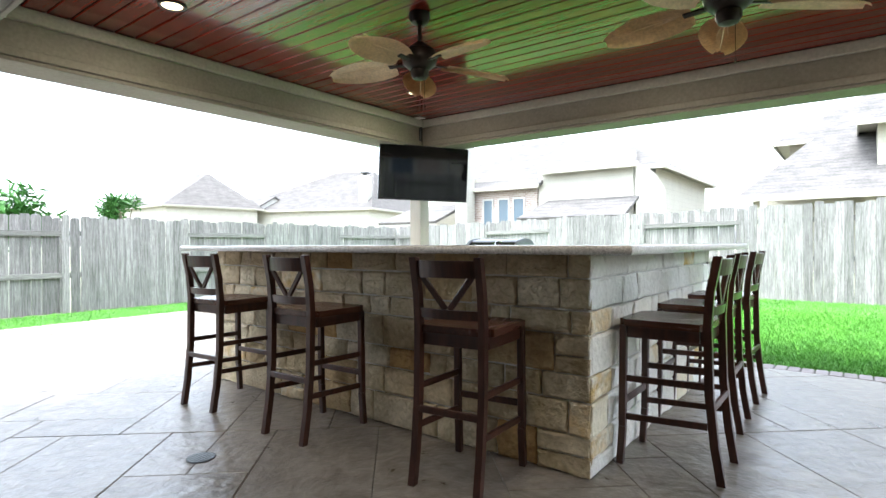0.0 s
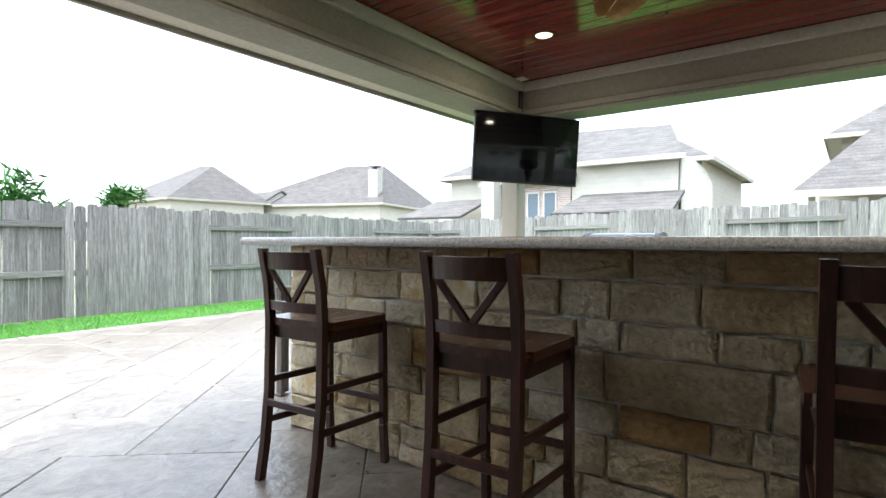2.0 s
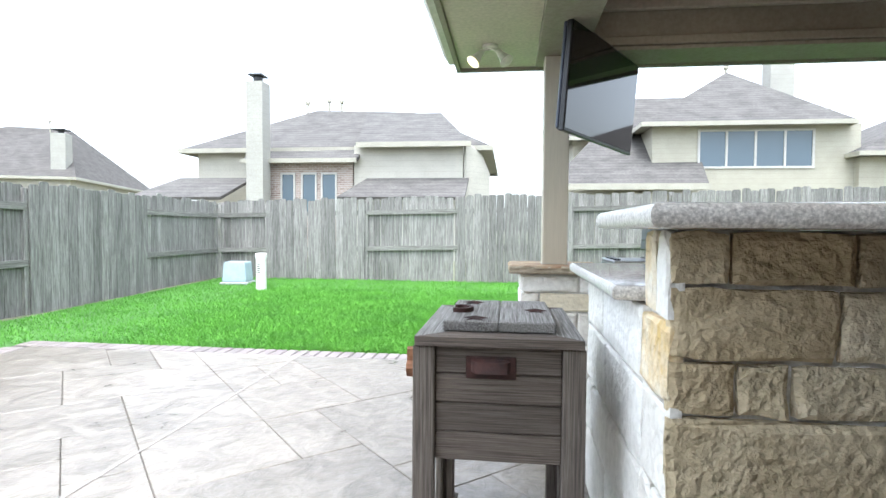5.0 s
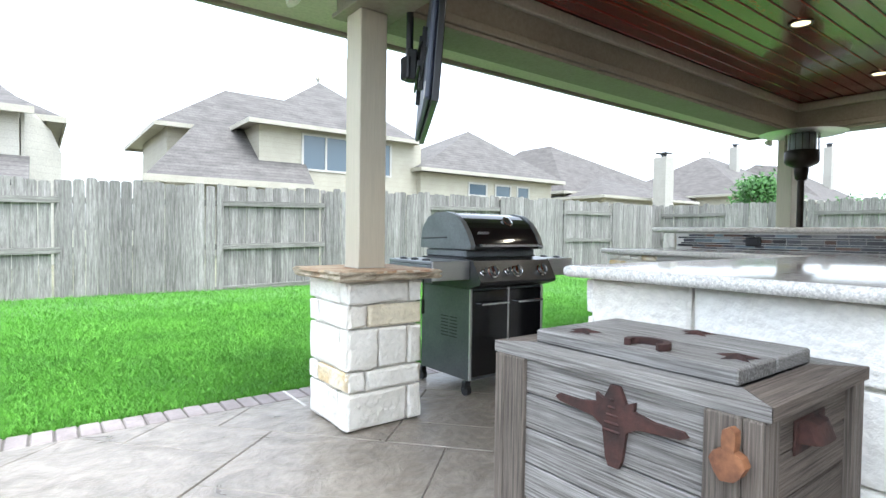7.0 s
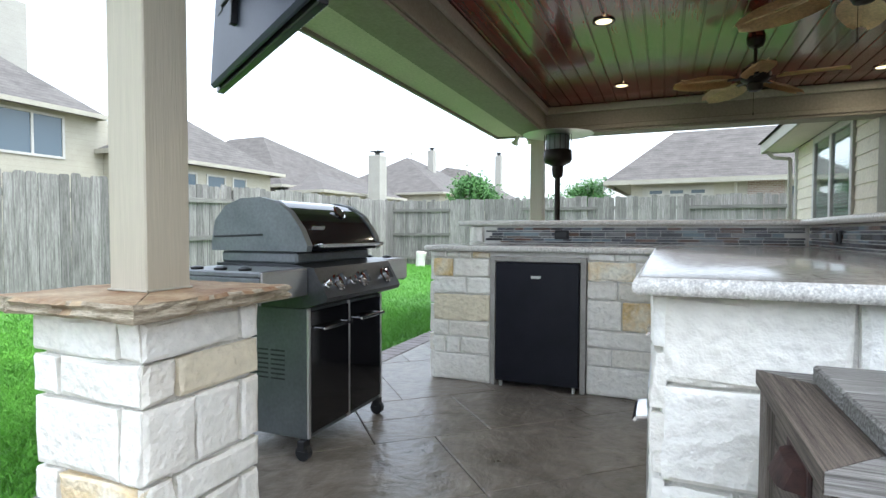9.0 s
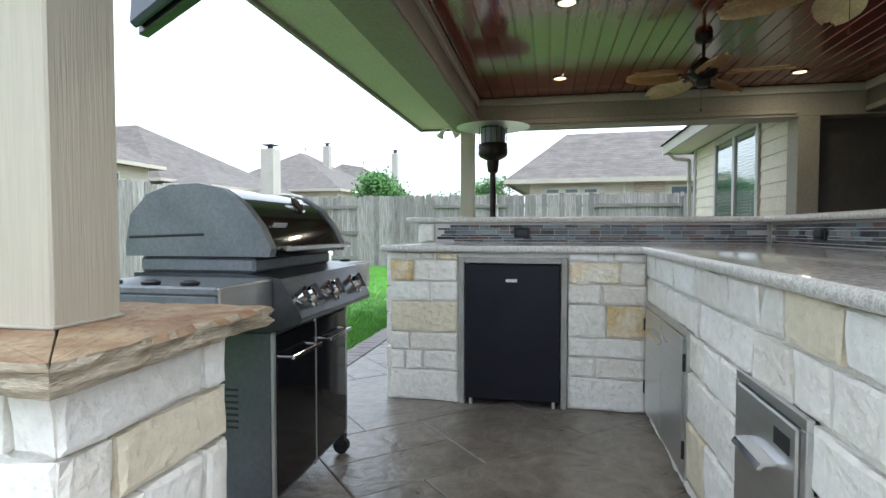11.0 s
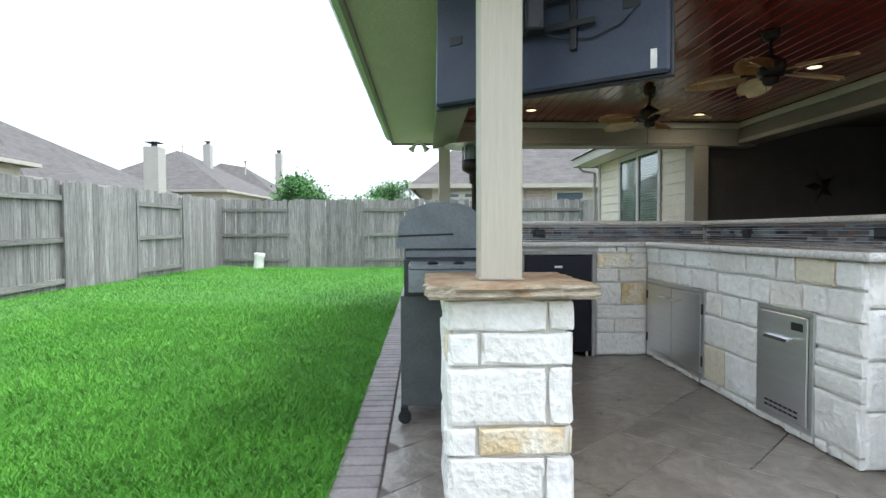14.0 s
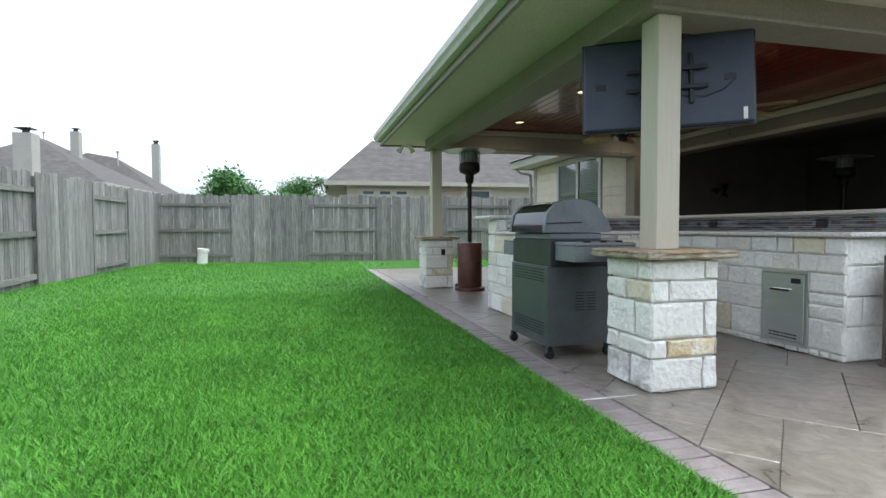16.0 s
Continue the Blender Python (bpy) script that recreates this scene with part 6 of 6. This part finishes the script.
r = random.Random(21)
U = 0.315
N = 44
used = {}
todo = []
for j in range(-N, N):
    for i in range(-N, N):
        if (i, j) in used:
            continue
        opts = [(2, 3), (3, 2), (2, 2), (1, 2), (2, 1), (2, 3), (3, 2), (2, 4)]
        r.shuffle(opts)
        for w, hgt in opts + [(1, 1)]:
            cells = [(i + a, j + b) for a in range(w) for b in range(hgt)]
            if all(c not in used for c in cells):
                for c in cells:
                    used[c] = True
                todo.append((i * U, j * U, (i + w) * U, (j + hgt) * U))
                break
ca, sa = math.cos(radians(42.0)), math.sin(radians(42.0))
pieces = []
for a, b, c, d in todo:
    poly = [(x * ca - y * sa - 1.5, x * sa + y * ca + 2.0) for x, y in ((a, b), (c, b), (c, d), (a, d))]
    poly = clip(poly, PATIO_L + 0.21, -2.6, PATIO_R, 5.955)
    if len(poly) < 3:
        continue
    ar = abs(sum(p[0] * q[1] - q[0] * p[1] for p, q in zip(poly, poly[1:] + poly[:1]))) / 2
    if ar < 0.006:
        continue
    cx, cy = sum(p[0] for p in poly) / len(poly), sum(p[1] for p in poly) / len(poly)
    if all(-3.6 < px < -0.36 and 2.77 < py < 3.3 for px, py in poly):
        continue
    pieces.append((math.hypot(cx + 3.5, cy - 3.0), poly))
pieces.sort(key=lambda p: p[0])
rest = B()
for k, (dist, poly) in enumerate(pieces):
    if k < 290:
        bm = B()
        slab_geometry(bm, poly, r.uniform(-0.0015, 0.0))
        part("slab", bm, M["concrete"], patio)
    else:
        slab_geometry(rest, poly, r.uniform(-0.0015, 0.0))
far_slabs = part("slabs", rest, M["concrete"], patio)
tagged(far_slabs, kind="stuff")

brick_mesh = []
for k in range(5):
    bm = B()
    box(bm, -0.047 + 0.001 * k, -0.098, -0.0125, 0.047, 0.098, 0.0, 0.005)
    brick_mesh.append(mesh_of("brick", bm, M["brick_edge"]))
x = PATIO_L + 0.06
while x < PATIO_R - 0.03:
    ob = new("brick", brick_mesh[r.randrange(5)])
    ob.parent = patio
    ob.matrix_basis = pose(x, 6.062, r.uniform(-0.002, 0.001), 0, 0, r.uniform(-1, 1))
    x += 0.103
y = -2.5
while y < 5.9:
    ob = new("brick", brick_mesh[r.randrange(5)])
    ob.parent = patio
    ob.matrix_basis = pose(PATIO_L + 0.104, y, r.uniform(-0.002, 0.001), 0, 0, 90)
    y += 0.103
M["sealant"] = material("joint_sealant", (0.48, 0.46, 0.43), (0.58, 0.56, 0.53), 8, 0.8, None, 0.2, 60, space="World")
M["old_sealant"] = material("aged_sealant", (0.24, 0.22, 0.20), (0.32, 0.30, 0.275), 8, 0.8, None, 0.2, 60, space="World")
for name, a in (("control_joint", (-5.795, -2.5, -5.775, 6.15)), ("control_joint", (-8.3, 2.92, -3.68, 2.937)), ("control_joint", (-3.915, 5.78, -3.90, 6.15))):
    bm = B()
    box(bm, a[0], a[1], -0.01, a[2], a[3], 0.0022)
    part(name, bm, M["sealant"] if a[0] == -3.915 else M["old_sealant"], patio, "pale sealant in a control joint")

# ---- grass ----


def lawn():
    g = np.random.default_rng(5)
    zones = [(-9.7, 6.16, 9.25, 11.8, 1700), (-8.4, 6.16, 2.0, 10.6, 4200), (-6.7, 6.16, -2.0, 9.0, 9000), (-9.75, -2.5, -8.56, 6.2, 1700), (6.46, -2.0, 9.25, 6.2, 700)]
    pts = []
    for x0, y0, x1, y1, dens in zones:
        n = int((x1 - x0) * (y1 - y0) * dens)
        q = np.column_stack((g.uniform(x0, x1, n), g.uniform(y0, y1, n)))
        if dens > 2000:
            inside = np.minimum.reduce([q[:, 0] - x0, x1 - q[:, 0], y1 - q[:, 1]])
            q = q[inside > g.uniform(0, 1.1, n)]
        pts.append(q)
    p = np.vstack(pts)
    n = len(p)
    rr = np.maximum.reduce([np.zeros(n), p[:, 1] - EDGE_Y, PATIO_L - p[:, 0], p[:, 0] - PATIO_R])
    z = -0.02 + 0.11 * np.minimum(1.0, rr / 5.5)
    a = g.uniform(0, 2 * np.pi, n)
    patch = 0.92 + 0.14 * np.sin(p[:, 0] * 1.7 + 1.3 * np.sin(p[:, 1] * 0.9)) * np.sin(p[:, 1] * 2.1)
    hgt = g.uniform(0.026, 0.056, n) * patch
    wid = g.uniform(0.0016, 0.0034, n)
    lean = g.uniform(0.4, 1.5, n) * hgt
    la = g.uniform(0, 2 * np.pi, n)
    dx, dy = np.cos(a) * wid, np.sin(a) * wid
    lx, ly = np.cos(la) * lean, np.sin(la) * lean
    v = np.empty((n, 5, 3))
    v[:, 0] = np.column_stack((p[:, 0] - dx, p[:, 1] - dy, z - 0.005))
    v[:, 1] = np.column_stack((p[:, 0] + dx, p[:, 1] + dy, z - 0.005))
    v[:, 2] = np.column_stack((p[:, 0] + dx * 0.8 + lx * 0.4, p[:, 1] + dy * 0.8 + ly * 0.4, z + hgt * 0.62))
    v[:, 3] = np.column_stack((p[:, 0] - dx * 0.8 + lx * 0.4, p[:, 1] - dy * 0.8 + ly * 0.4, z + hgt * 0.62))
    v[:, 4] = np.column_stack((p[:, 0] + lx, p[:, 1] + ly, z + hgt))
    me = bpy.data.meshes.new("lawn")
    me.vertices.add(n * 5)
    me.vertices.foreach_set("co", v.reshape(-1))
    b = np.arange(n) * 5
    idx = np.column_stack((b, b + 1, b + 2, b + 3, b + 3, b + 2, b + 4)).reshape(-1)
    me.loops.add(n * 7)
    me.loops.foreach_set("vertex_index", idx)
    me.polygons.add(n * 2)
    start = np.column_stack((np.arange(n) * 7, np.arange(n) * 7 + 4)).reshape(-1)
    me.polygons.foreach_set("loop_start", start)
    me.update(calc_edges=True)
    me.materials.append(M["grass"])
    tagged(new("lawn_grass", me), "lush bright green mown lawn grass blades", "grass", "", "stuff")


lawn()
